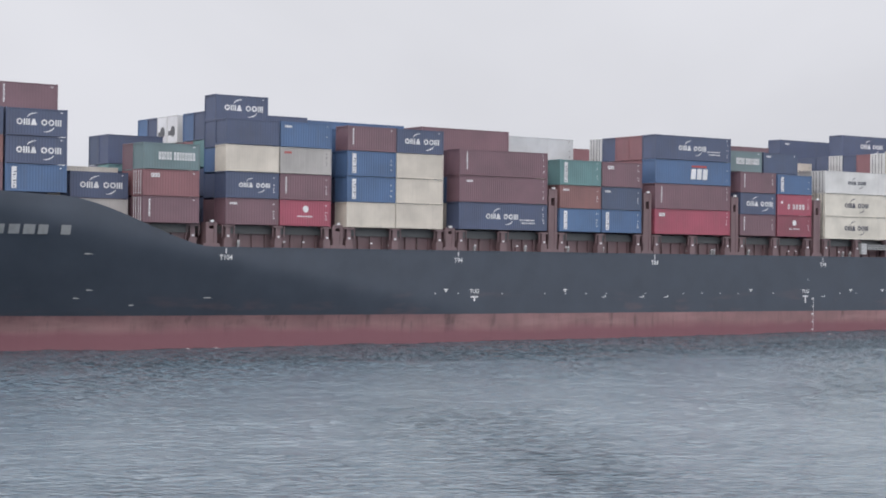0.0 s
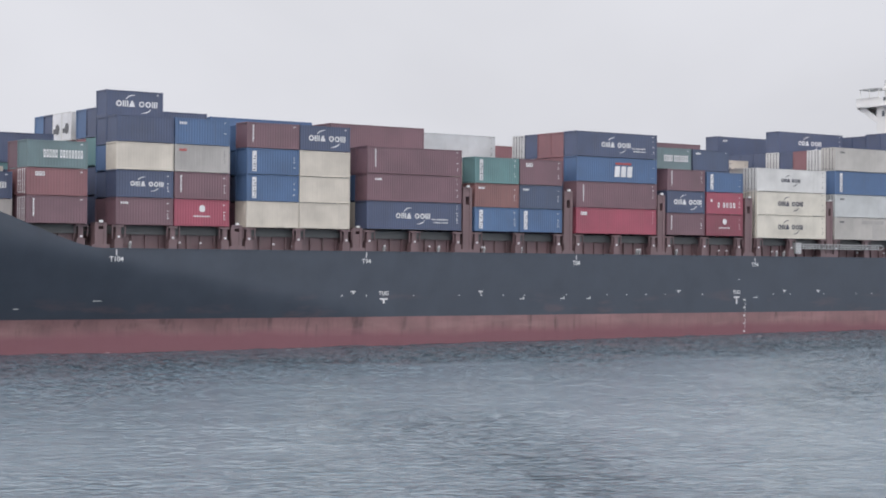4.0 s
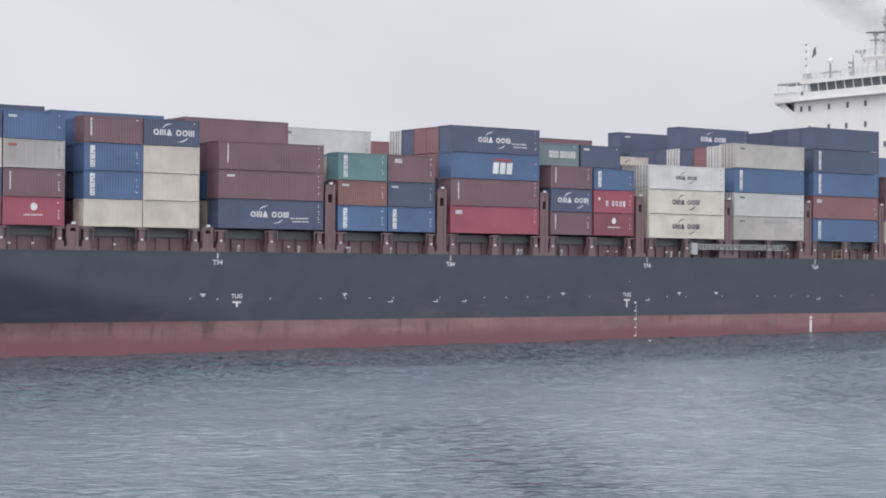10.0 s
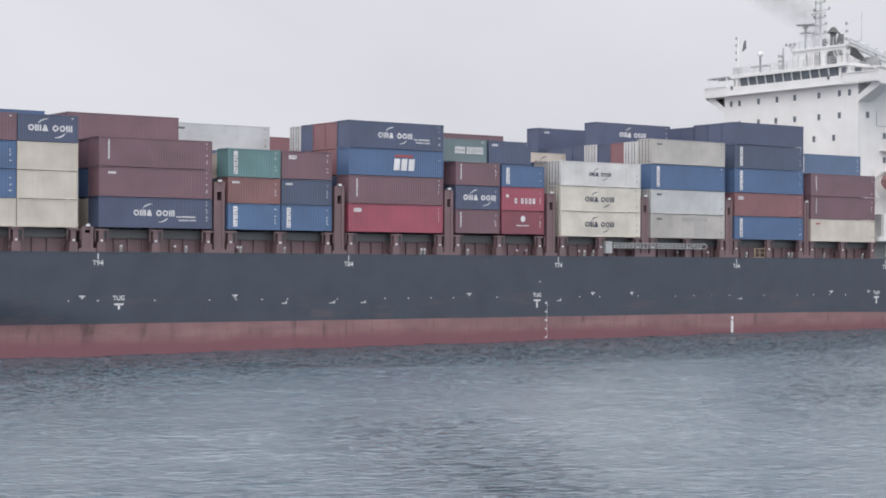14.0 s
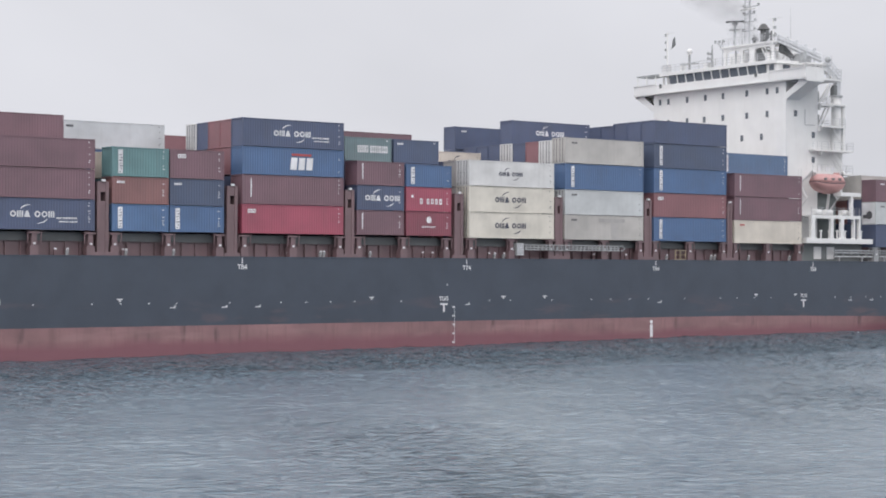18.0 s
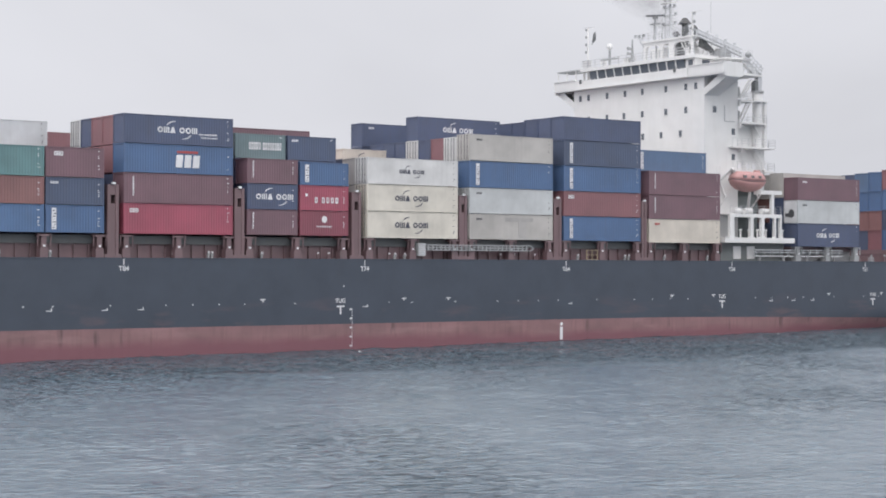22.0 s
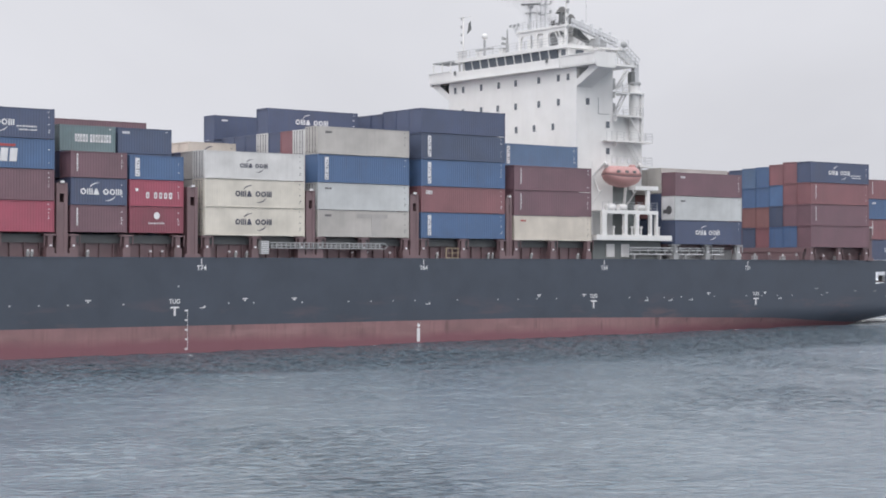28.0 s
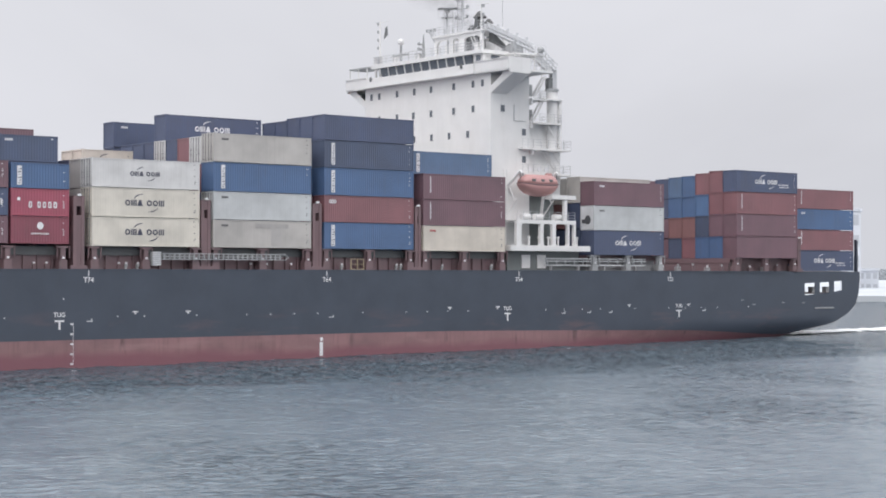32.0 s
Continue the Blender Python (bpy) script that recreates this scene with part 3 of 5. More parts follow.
LOOK = {
    "navy": "navy blue", "dark_navy": "dark navy", "blue": "blue", "light_blue": "bright blue", "brown": "brown-red", "brick": "brick red", "crimson": "crimson",
    "orange_brown": "orange-brown", "cream": "cream", "white": "white", "ivory": "off-white", "grey": "grey", "silver": "pale silver-grey", "teal": "teal green",
    "green_grey": "grey-green", "dark_crimson": "dark crimson", "dull_blue": "dull blue", "warm_grey": "warm grey",
}
STYLE_WORDS = {
    "small20": "with a small white logo and arcs",
    "wide20": "with a white logo and arcs", "wide40": "with a white logo and arcs", "wide40_lines": "with a white logo and small lettering",
    "wide_dark": "with a dark logo and arcs", "small_dark": "with a dark logo and arcs", "panel": "with a white upright logo panel", "upright": "with white upright lettering", "short": "with a short white mark",
    "three": "with large white letters under a red stripe", "bars": "with a wide row of pale lettering", "letters": "with white lettering", "round": "with a round white mark",
    "top": "with a small faded mark", "top_dark": "with a small dark mark", "top_white": "with a small white mark", "patched": "with grey repainted patches", "plain": "without markings",
}


def reefer_end(bm, height):
    """The machinery of a refrigerated container, in its end wall."""
    box(bm, 0.01, 0.06, 0.12, WIDE - 0.12, 0.14, height - 0.13)
    for a, b, c, d in ((0.25, WIDE - 0.25, height * 0.62, height * 0.92), (0.25, 1.0, height * 0.1, height * 0.24)):
        box(bm, -0.015, 0.01, a, b, c, d)


def reefer_fan(bm, height):
    ring = []
    for k in range(20):
        a = k * math.tau / 20
        ring.append((WIDE * 0.45 + 0.50 * math.cos(a), height * 0.42 + 0.55 * math.sin(a)))
    prism(bm, ring, "x", -0.03, 0.008)
    box(bm, -0.035, 0.008, WIDE * 0.45 + 0.1, WIDE - 0.3, height * 0.28, height * 0.44)


FLAT_SIDED = ("white", "ivory", "silver", "warm_grey", "grey", "cream")


def container(length, height, color, style="plain", end="wall"):
    """A shipping container whose lower corner lies at its origin; its near side faces -y, its bow end -x."""
    mat = PAINT[color]
    size = "forty-foot" if length > 8 else "twenty-foot"
    kind = "refrigerated container" if end == "reefer" else "container"
    root = tagged(new("shipping_container"), f"{LOOK[color]} {size} steel {kind} {STYLE_WORDS[style]}", "container", "containers stacked on the ship")
    shared("body", cached("body", mat, body_shape, length, height, 0.0025 if color in FLAT_SIDED else 0.018), root)
    post = cached("corner_post", mat, post_shape, height)
    for m in (pose(0, 0, 0), pose(length, 0, 0) @ Matrix.Diagonal((-1, 1, 1, 1)), pose(0, WIDE, 0) @ Matrix.Diagonal((1, -1, 1, 1)), pose(length, WIDE, 0, 0, 0, 180)):
        shared("corner_post", post, root, m)
    low, top = cached("bottom_rail", mat, rail_shape, length, True), cached("top_rail", mat, rail_shape, length, False)
    shared("bottom_rail", low, root)
    shared("top_rail", top, root, pose(0, 0, height))
    rail = cached("end_rail", mat, end_rail_shape)
    shared("end_rail", rail, root)
    shared("end_rail", rail, root, pose(0, 0, height - 0.13))
    if end == "doors":
        leaf = cached("door", mat, door_shape, height)
        rod = cached("lock_rod", MARK_DARK if sum(COLORS[color]) > 1.2 else MARK_WHITE, rod_shape, height)
        for k in range(2):
            d = shared("door", leaf, root, pose(-0.002, 0.13 + k * (WIDE / 2 - 0.13 + 0.005), 0))
            for u in (0.28, 0.78):
                shared("lock_rod", rod, d, pose(-0.06, u, 0), "galvanised lock rod")
    if end == "reefer":
        shared("machinery", cached("machinery", MARK_WHITE, reefer_end, height), root)
        shared("fan", cached("fan", MARK_DARK, reefer_fan, height), root, None, "dark condenser fan opening")
    for name, m, fn, *args in STYLES[style]:
        for me in pieces(name + style, m, fn, length, height, *args):
            shared(name, me, root)
    if style != "plain":
        for me in pieces("serial_code", MARK_DARK if color in FLAT_SIDED else MARK_WHITE, codes, length, height):
            shared("serial_code", me, root)
    return root


def far_container(length, height, color):
    size = "forty-foot" if length > 8 else "twenty-foot"
    me = cached("shipping_container", PAINT[color], whole_shape, length, height)
    return tagged(new("shipping_container", me), f"{LOOK[color]} {size} steel container without markings", "container", "containers stacked on the ship")


PITCH = 2.49
HIDDEN = []
LOW, HIGH = 2.62, 2.92   # with the twist locks between the tiers
fill_rng = random.Random(11)
FILL = ["navy", "navy", "blue", "brown", "brick", "brown", "navy", "cream", "orange_brown", "teal", "grey", "dark_navy"]


def stack(x, z, row, pieces, length=FT40):
    """A column of containers: (height, colour, style, end) from the bottom."""
    for h, color, *more in pieces:
        style = more[0] if more else "plain"
        end = more[1] if len(more) > 1 else "wall"
        if style == "far":
            HIDDEN.append((x, row * PITCH, z, length, h - 0.03, color))
            z += h
            continue
        if style == "seen":
            ob = far_container(length, h - 0.03, color)
        else:
            ob = container(length, h - 0.03, color, style, end)
        aboard(ob, x, row * PITCH, z)
        z += h


def block(x, z, rows, tiers, length=FT40, heights=LOW, top=()):
    """Plain columns behind the outer ones; top gives the colours of the uppermost tier, row by row."""
    for i, row in enumerate(rows):
        n = tiers[i % len(tiers)] if isinstance(tiers, (list, tuple)) else tiers
        pieces = [(heights, fill_rng.choice(FILL), "far") for _ in range(n)]
        look_at = top[i] if i < len(top) and top[i] else pieces[-1][1]
        pieces[-1] = (heights, look_at, "seen" if i < 6 else "far")
        stack(x, z, row, pieces, length)


# bay A and B, at the bow
stack(-108.2, 15.0, 0, [(LOW, "blue", "panel"), (LOW, "navy", "wide20"), (LOW, "navy", "wide20")], FT20)
stack(-108.2, 15.0, 1, [(LOW, "navy", "far"), (LOW, "navy", "far"), (LOW, "navy", "far"), (LOW, "brown", "upright")], FT20)
stack(-114.5, 15.0, 0, [(LOW, "brown", "plain"), (LOW, "orange_brown", "plain"), (LOW, "navy", "plain")], FT20)
block(-114.5, 15.0, [1], 3, FT20)
block(-114.5, 15.0, range(2, 11), [3, 3, 2, 3], FT20)
block(-108.2, 15.0, range(2, 12), [2, 2, 1, 2, 2], FT20)
stack(-100.8, 12.05, 1, [(LOW, "grey", "plain"), (LOW, "navy", "wide20")], FT20)
block(-100.8, 12.05, [2, 3, 4, 5, 6, 7, 8, 9, 10], [2], FT20, HIGH, top=("cream", "cream", "grey", "navy", "cream"))
# bay C
stack(-94.3, 12.4, 0, [(LOW, "brown", "upright", "doors"), (LOW, "brick", "short", "doors"), (LOW, "green_grey", "bars")], FT20)
stack(-94.3, 12.4, 1, [(LOW, "brown", "far"), (LOW, "brick", "far"), (LOW, "brown", "plain")], FT20)
block(-94.3, 12.4, [2.3], [2], FT20)
block(-94.3, 12.4, [3.4, 4.4], [3], FT20, 3.02, top=("navy", "dark_navy"))
block(-94.3, 12.4, [r + 0.5 for r in range(5, 11)], [2], FT20, top=("navy", "blue"))
# bay D
stack(-85.3, 12.4, 0, [(2.68, "brown", "top_white"), (2.68, "navy", "small20"), (2.72, "cream", "plain"), (2.64, "navy", "plain")], FT20)
stack(-79.1, 12.4, 0, [(2.68, "crimson", "round"), (2.68, "brown", "upright"), (2.72, "grey", "top"), (2.64, "blue", "top_white")], FT20)
for x, top_row in ((-85.3, [(LOW, "navy", "wide20")]), (-79.1, [])):
    stack(x, 12.4, 1, [(LOW, "brown", "far"), (LOW, "navy", "far"), (LOW, "blue", "far"), (2.8, "navy", "plain")] + top_row, FT20)
block(-85.3, 12.4, [2, 3], [4], FT40, HIGH, top=("navy", "blue"))
for r in (4.5, 5.5):
    stack(-85.3, 12.4, r, [(HIGH, "brown", "far"), (HIGH, "navy", "far"), (HIGH, "brick", "far"), (HIGH, "white", "plain", "reefer")])
block(-85.3, 12.4, [6.5, 7.5], [4], FT40, HIGH, top=("navy", "light_blue"))
block(-85.3, 12.4, [8.4, 9.4, 10.4, 11.4], [3], FT40)
# bay E
stack(-71.1, 12.4, 0, [(2.68, "cream", "plain"), (2.73, "blue", "panel"), (2.67, "blue", "panel"), (2.62, "brown", "upright")], FT20)
stack(-64.95, 12.4, 0, [(2.68, "cream", "plain"), (2.70, "cream", "plain"), (2.70, "cream", "plain"), (2.62, "navy", "wide20")], FT20)
block(-71.1, 12.4, [1, 2], [4], FT40, LOW, top=("blue", "navy"))
block(-71.4, 12.4, [3, 4, 5, 6, 7, 8], [4], FT40, HIGH, top=("blue", "blue", "light_blue", "blue"))
block(-71.1, 12.4, [9, 10, 11, 12], [3], FT40)
# bay F
stack(-56.75, 12.5, 0, [(3.0, "navy", "wide40_lines"), (HIGH, "brown", "top_white"), (HIGH, "brown", "upright")])
block(-56.75, 12.5, [1, 2], [3], FT40, HIGH, top=("brown", "brown"))
block(-56.75, 12.5, [3, 4], [4], FT40, HIGH, top=("brown", "brown"))
block(-56.75, 12.5, range(5, 13), [3], FT40, HIGH)
# bay G
stack(-42.75, 12.5, 0, [(2.68, "light_blue", "panel"), (2.66, "orange_brown", "top_white"), (HIGH, "teal", "panel")], FT20)
stack(-36.55, 12.5, 0, [(2.68, "blue", "panel"), (2.66, "dark_navy", "top_white"), (HIGH, "brown", "short")], FT20)
block(-42.75, 12.5, [1, 2, 3, 4], [3], FT40)
stack(-43.1, 12.5, 5, [(HIGH, "brown", "far"), (HIGH, "navy", "far"), (HIGH, "blue", "far"), (HIGH, "silver", "top_dark")])
block(-42.75, 12.5, range(6, 13), [3], FT40, HIGH)
# bay H
stack(-28.4, 12.5, 0, [(3.02, "crimson", "short"), (3.02, "brown", "upright"), (2.9, "blue", "three"), (2.92, "navy", "wide40_lines")])
for r, c, en in ((1, "brick", "wall"), (2, "brick", "wall"), (3, "navy", "wall"), (4, "white", "doors")):
    stack(-28.4, 12.5, r, [(3.0, "brown", "far"), (3.0, "navy", "far"), (2.9, "brick", "far"), (2.92, c, "plain", en)])
block(-28.4, 12.5, [5, 6, 7], [3], FT40, HIGH)
block(-28.4, 12.5, [8, 9], [4], FT40, 2.81, top=("brick", "brick"))
block(-28.4, 12.5, [10, 11, 12], [3], FT40, HIGH)
# bay I
stack(-14.5, 12.55, 0, [(2.66, "brown", "upright"), (2.66, "navy", "wide20"), (2.6, "brown", "upright")], FT20)
stack(-8.15, 12.55, 0, [(2.66, "dark_crimson", "round"), (2.66, "crimson", "letters"), (2.45, "blue", "panel")], FT20)
stack(-14.5, 12.55, 1, [(LOW, "brown", "far"), (LOW, "navy", "far"), (2.8, "navy", "far"), (LOW, "green_grey", "bars")], FT20)
stack(-8.15, 12.55, 1, [(LOW, "brown", "far"), (LOW, "navy", "far"), (2.8, "navy", "far"), (LOW, "dark_navy", "top_white")], FT20)
block(-14.5, 12.55, [2], [3], FT40, HIGH)
block(-14.5, 12.55, [3, 4], [4], FT40, HIGH, top=("brown", "brick"))
block(-14.5, 12.55, range(5, 13), [3], FT40, HIGH)
# bay J
stack(0.35, 12.4, 0, [(HIGH, "ivory", "wide_dark", "doors"), (HIGH, "ivory", "wide_dark", "doors"), (HIGH, "white", "small_dark", "doors")])
block(0.35, 12.4, [1], [3], FT40, HIGH, top=("grey",))
block(0.35, 12.4, [2, 3, 4], [3], FT40, HIGH, top=("navy", "dark_navy", "brown"))
for r in (5.6, 6.6):
    stack(6.4, 12.4, r, [(2.66, "brown", "far"), (2.66, "navy", "far"), (2.66, "brick", "far"), (2.66, "cream", "wide_dark" if r < 6 else "plain")], FT20)
    stack(0.35, 12.4, r, [(2.66, "brown", "far"), (2.66, "navy", "far"), (2.66, "brick", "seen")], FT20)
block(0.35, 12.4, range(8, 13), [3], FT40, HIGH, top=("navy", "dark_navy", "brown"))
# bay K
stack(14.2, 12.4, 0, [(HIGH, "warm_grey", "patched", "doors"), (HIGH, "silver", "top_dark", "doors"), (3.05, "blue", "panel"), (3.02, "warm_grey", "top_dark", "doors")])
for r, c, en in ((1, "white", "doors"), (2, "brick", "wall"), (3, "navy", "wall")):
    stack(14.2, 12.4, r, [(HIGH, "brown", "far"), (HIGH, "navy", "far"), (HIGH, "brick", "far"), (HIGH, c, "plain", en)])
stack(14.2, 12.4, 4, [(HIGH, "brown", "far"), (HIGH, "navy", "far"), (HIGH, "brick", "far"), (HIGH, "white", "plain", "doors"), (2.85, "navy", "wide40")])
block(14.2, 12.4, [5], [4], FT40, HIGH, top=("navy",))
block(14.2, 12.4, [6, 7], [4], FT40, HIGH, top=("navy", "navy"))
stack(14.2, 12.4, 8.7, [(2.9, "brown", "far"), (2.9, "navy", "far"), (2.9, "brick", "far"), (2.9, "navy", "seen"), (2.9, "navy", "top_white")])
block(14.2, 12.4, [9.7, 10.7, 11.7], [3], FT40, HIGH, top=("navy",))
# bay L
stack(28.1, 12.4, 0, [(HIGH, "blue", "panel"), (HIGH, "brick", "short"), (3.02, "blue", "panel"), (2.98, "dark_navy", "panel"), (2.78, "navy", "plain")])
block(28.1, 12.4, [1, 2], [5], FT40, HIGH, top=("navy", "navy"))
block(28.1, 12.4, [3, 4], [5], FT40, 2.88, top=("navy", "navy"))
block(28.1, 12.4, range(5, 13), [4], FT40, HIGH, top=("navy",))
# bay M
stack(41.7, 12.3, 0, [(HIGH, "cream", "top"), (2.95, "brown", "upright"), (2.93, "brown", "upright")])
stack(41.7, 12.3, 1, [(HIGH, "brown", "far"), (2.95, "navy", "far"), (2.93, "navy", "far"), (2.72, "dull_blue", "panel")])
block(41.7, 12.3, range(2, 13), [3, 3, 4, 3], FT40, HIGH)
# bay N, abaft the house
stack(68.2, 12.05, 0, [(3.05, "navy", "wide40"), (3.05, "silver", "top_dark", "reefer"), (3.0, "brown", "top_white")])
stack(68.2, 12.05, 1, [(3.25, "dark_navy", "far"), (3.25, "navy", "far"), (3.25, "warm_grey", "plain")])
block(68.2, 12.05, range(2, 13), [3], FT40, 3.2, top=("warm_grey", "brown"))
# bay O
stack(94.05, 11.85, 0, [(2.95, "brown", "plain"), (2.92, "brown", "upright"), (2.92, "brick", "upright"), (2.86, "navy", "wide40_lines")])
for r, tier, colors in ((1, 2.92, ("blue", "brown", "brick", "brick")), (2, 2.86, ("blue", "dark_navy", "light_blue", "brick")),
                        (3, 2.80, ("brick", "orange_brown", "blue", "blue")), (4, 2.78, ("dark_navy", "orange_brown", "blue", "dull_blue"))):
    stack(94.05, 11.85, r, [(tier, c, "plain") for c in colors])
block(94.05, 11.85, range(5, 12), [4, 3], FT40, 2.74)
# bay P, over the stern
stack(107.3, 10.2, 0.4, [(2.85, "navy", "wide40_lines"), (2.85, "brick", "upright"), (2.85, "blue", "top_white"), (2.75, "brick", "upright")])
block(107.3, 10.2, [r + 0.4 for r in range(1, 12)], [4], FT40, 2.83, top=("brick", "brown"))


def hidden_stacks():
    """The columns inside the stow, of which only edges can be glimpsed."""
    names = sorted({h[5] for h in HIDDEN})
    verts, faces, mats = [], [], []
    for x, y, z, length, height, color in HIDDEN:
        bm = bmesh.new()
        box(bm, 0.05, length - 0.05, 0.05, WIDE - 0.05, 0.12, height - 0.05)
        for px in (0, length - 0.16):
            for py in (0, WIDE - 0.15):
                box(bm, px, px + 0.16, py, py + 0.15, 0, height)
        for py in (0, WIDE - 0.06):
            box(bm, 0.16, length - 0.16, py, py + 0.06, 0.02, 0.17)
            box(bm, 0.16, length - 0.16, py, py + 0.06, height - 0.11, height - 0.02)
        k = len(verts)
        bm.verts.index_update()
        verts += [(v.co.x + x, v.co.y + y, v.co.z + z) for v in bm.verts]
        for f in bm.faces:
            faces.append([k + v.index for v in f.verts])
            mats.append(names.index(color))
        bm.free()
    me = bpy.data.meshes.new("inner_container_stacks")
    me.from_pydata(verts, [], faces)
    for n in names:
        me.materials.append(PAINT[n])
    me.polygons.foreach_set("material_index", mats)
    me.update()
    ob = tagged(new("inner_container_stacks", me), "steel containers of many colours stowed inside the stacks", "container", kind="stuff")
    aboard(ob, 0, 0, 0)


hidden_stacks()

# ---------------------------------------------------------------- hull markings
def words(text, x, z, size, parent, material=None, y=-0.075):
    cu = bpy.data.curves.new("lettering", "FONT")
    cu.body, cu.size, cu.align_x, cu.align_y = text, size, "CENTER", "CENTER"
    cu.extrude = 0.006
    cu.offset = 0.012
    cu.materials.append(material or MARK_WHITE)
    ob = new("lettering", cu)
    ob.parent = parent
    ob.matrix_basis = pose(x, y, z, 90)
    return tagged(ob, "white painted lettering")


def mark(x0, x1, z0, z1, parent=None, material=None, name="hull_mark"):
    return part(name, shape(plate, x0, x1, z0, z1, 0.0, -0.072), material or MARK_WHITE, parent or ship)


for number, x in (("T104", -85.2), ("T94", -56.8), ("T84", -28.4), ("T74", 0.0), ("T64", 28.4), ("T54", 55.95), ("T21", 81.5)):
    words(number, x, 9.05, 0.70, ship)
    mark(x - 0.06, x + 0.06, 9.45, 10.0)
for x in (-54.6, -3.1, 54.2, 83.05):
    words("TUG", x, 5.66, 0.62, ship)
    mark(x - 0.50, x + 0.50, 4.98, 5.16)
    mark(x - 0.11, x + 0.11, 4.60 if x < -50 else 4.22, 4.98)
# load line and draught marks
mark(27.47, 27.90, 0.85, 2.35)
bm = bmesh.new()
prism(bm, [(27.7 + 0.20 * math.cos(k * math.tau / 16), 2.66 + 0.22 * math.sin(k * math.tau / 16)) for k in range(16)], "y", -0.075, -0.066)
part("load_disc", bm, MARK_WHITE, ship)
mark(-1.65, -1.61, 0.8, 4.9)
for k in range(5):
    mark(-1.94, -1.60, 0.78 + k * 0.97, 0.95 + k * 0.97)
for k in range(-13, 41):
    x = -20.8 + 3.0 * k
    if k % 7 not in (3, 5) and not -5 < x < 1:
        mark(x - 0.08, x + 0.08, 5.38, 5.48)
for x in (-58.4, -41.9, -12.65, 5.17, 11.2, 45.5, 52.65, 74.17, 84.82):
    mark(x - 0.31, x + 0.31, 5.82, 5.93)
    mark(x - 0.09, x + 0.09, 5.62, 5.80)
for x in (-36.2, -30.4, -26.55, 0.1, 29.0, 63.1, 67.3, 70.95, 87.7):
    mark(x - 0.32, x + 0.32, 4.97, 5.05)
    mark(x + 0.20, x + 0.30, 5.051, 5.24)
mark(-2.75, -2.6, 7.15, 7.27)
for x, z in ((95.2, 6.3), (97.5, 5.7), (103.6, 5.9), (107.9, 5.85)):
    y = MID - half_breadth(x, z)
    part("hull_mark", shape(box, x - 0.28, x + 0.28, y - 0.05, y + 0.1, z - 0.05, z + 0.05), SHIP_GREY, ship)
# the ship's name at the bow, as plain bars
for x, w in ((-108.9, 0.9), (-107.6, 1.05), (-106.2, 1.1), (-104.8, 0.95), (-102.6, 0.95)):
    bm = bmesh.new()
    lo, hi = MID - half_breadth(x + w / 2, 11.05) - 0.10, MID - half_breadth(x + w / 2, 11.95) - 0.10
    prism(bm, [(lo, 11.05), (hi, 11.95), (hi + 0.3, 11.95), (lo + 0.3, 11.05)], "x", x, x + w)
    part("name_letter_bar", bm, SHIP_GREY, ship)
for x, z, w in ((-99.1, 5.7, 0.7), (-100.2, 4.9, 0.8), (-94.6, 4.2, 0.5), (-87.0, 4.95, 0.9), (-99.9, 9.2, 1.0)):
    y = MID - half_breadth(x, z) - 0.06
    part("hull_mark", shape(box, x, x + w, y - 0.03, y + 0.5, z, z + 0.09), SHIP_GREY, ship)
# the name on the stern quarter
y = MID - half_breadth(112.0, 4.9) - 0.12
part("name_bar", shape(box, 110.4, 114.4, y, y + 0.2, 5.0, 5.18), SHIP_GREY, ship)
# the raised edge along the hull's top, and the pole at the stern corner
for side in (0, 1):
    yy = -0.10 if side == 0 else BEAM + 0.02
    part("sheer_strake", shape(box, -86.5, 104.0, yy, yy + 0.08, DECK - 0.10, DECK + 0.04), HULL_BLACK, ship)
bm = bmesh.new()
prism(bm, [(120.2, 9.8), (120.5, 9.8), (120.45, 14.4), (120.3, 14.6)], "y", 1.0, 1.5)
part("stern_fairing", bm, HULL_BLACK, ship, "black steel plate rising at the stern corner")

# ---------------------------------------------------------------- hatches, pedestals and lashing bridges
BAYS = [-94.3, -85.3, -71.1, -56.75, -42.75, -28.4, -14.5, 0.35, 14.2, 28.1, 41.7]


def pedestal_shape(bm, h):
    box(bm, -0.42, 0.42, 0.0, 0.9, 0.0, h * 0.42)
    box(bm, -0.26, 0.26, 0.06, 0.8, h * 0.42, h - 0.18)
    box(bm, -0.52, 0.52, -0.02, 0.95, h - 0.18, h)
    for x in (-0.70, 0.62):
        prism(bm, [(x, h * 0.5), (x + 0.08, h * 0.5), (x + 0.12, h + 0.05), (x + 0.04, h + 0.05)], "y", 0.0, 0.1)


def lamp_dot(bm):
    box(bm, -0.12, 0.12, -0.06, 0.0, 0, 0.2)


PEDESTAL = cached("pedestal", DECK_RED, pedestal_shape, 12.36 - DECK)
DOT = cached("fitting", MARK_WHITE, lamp_dot)


def small_valve(bm):
    box(bm, -0.12, 0.12, 0, 0.2, 0, 0.5)
    beam(bm, (0, -0.08, 0.45), (0, 0.1, 0.45), 0.17, 8)


def rail_run(bm, x0, x1, y, z, h=1.0, gap=1.6, bars=3):
    n = max(1, round((x1 - x0) / gap))
    for k in range(n + 1):
        x = x0 + (x1 - x0) * k / n
        box(bm, x - 0.02, x + 0.02, y - 0.02, y + 0.02, z, z + h)
    for b in range(bars):
        zz = z + h * (b + 1) / bars
        box(bm, x0, x1, y - 0.015, y + 0.015, zz - 0.016, zz + 0.016)


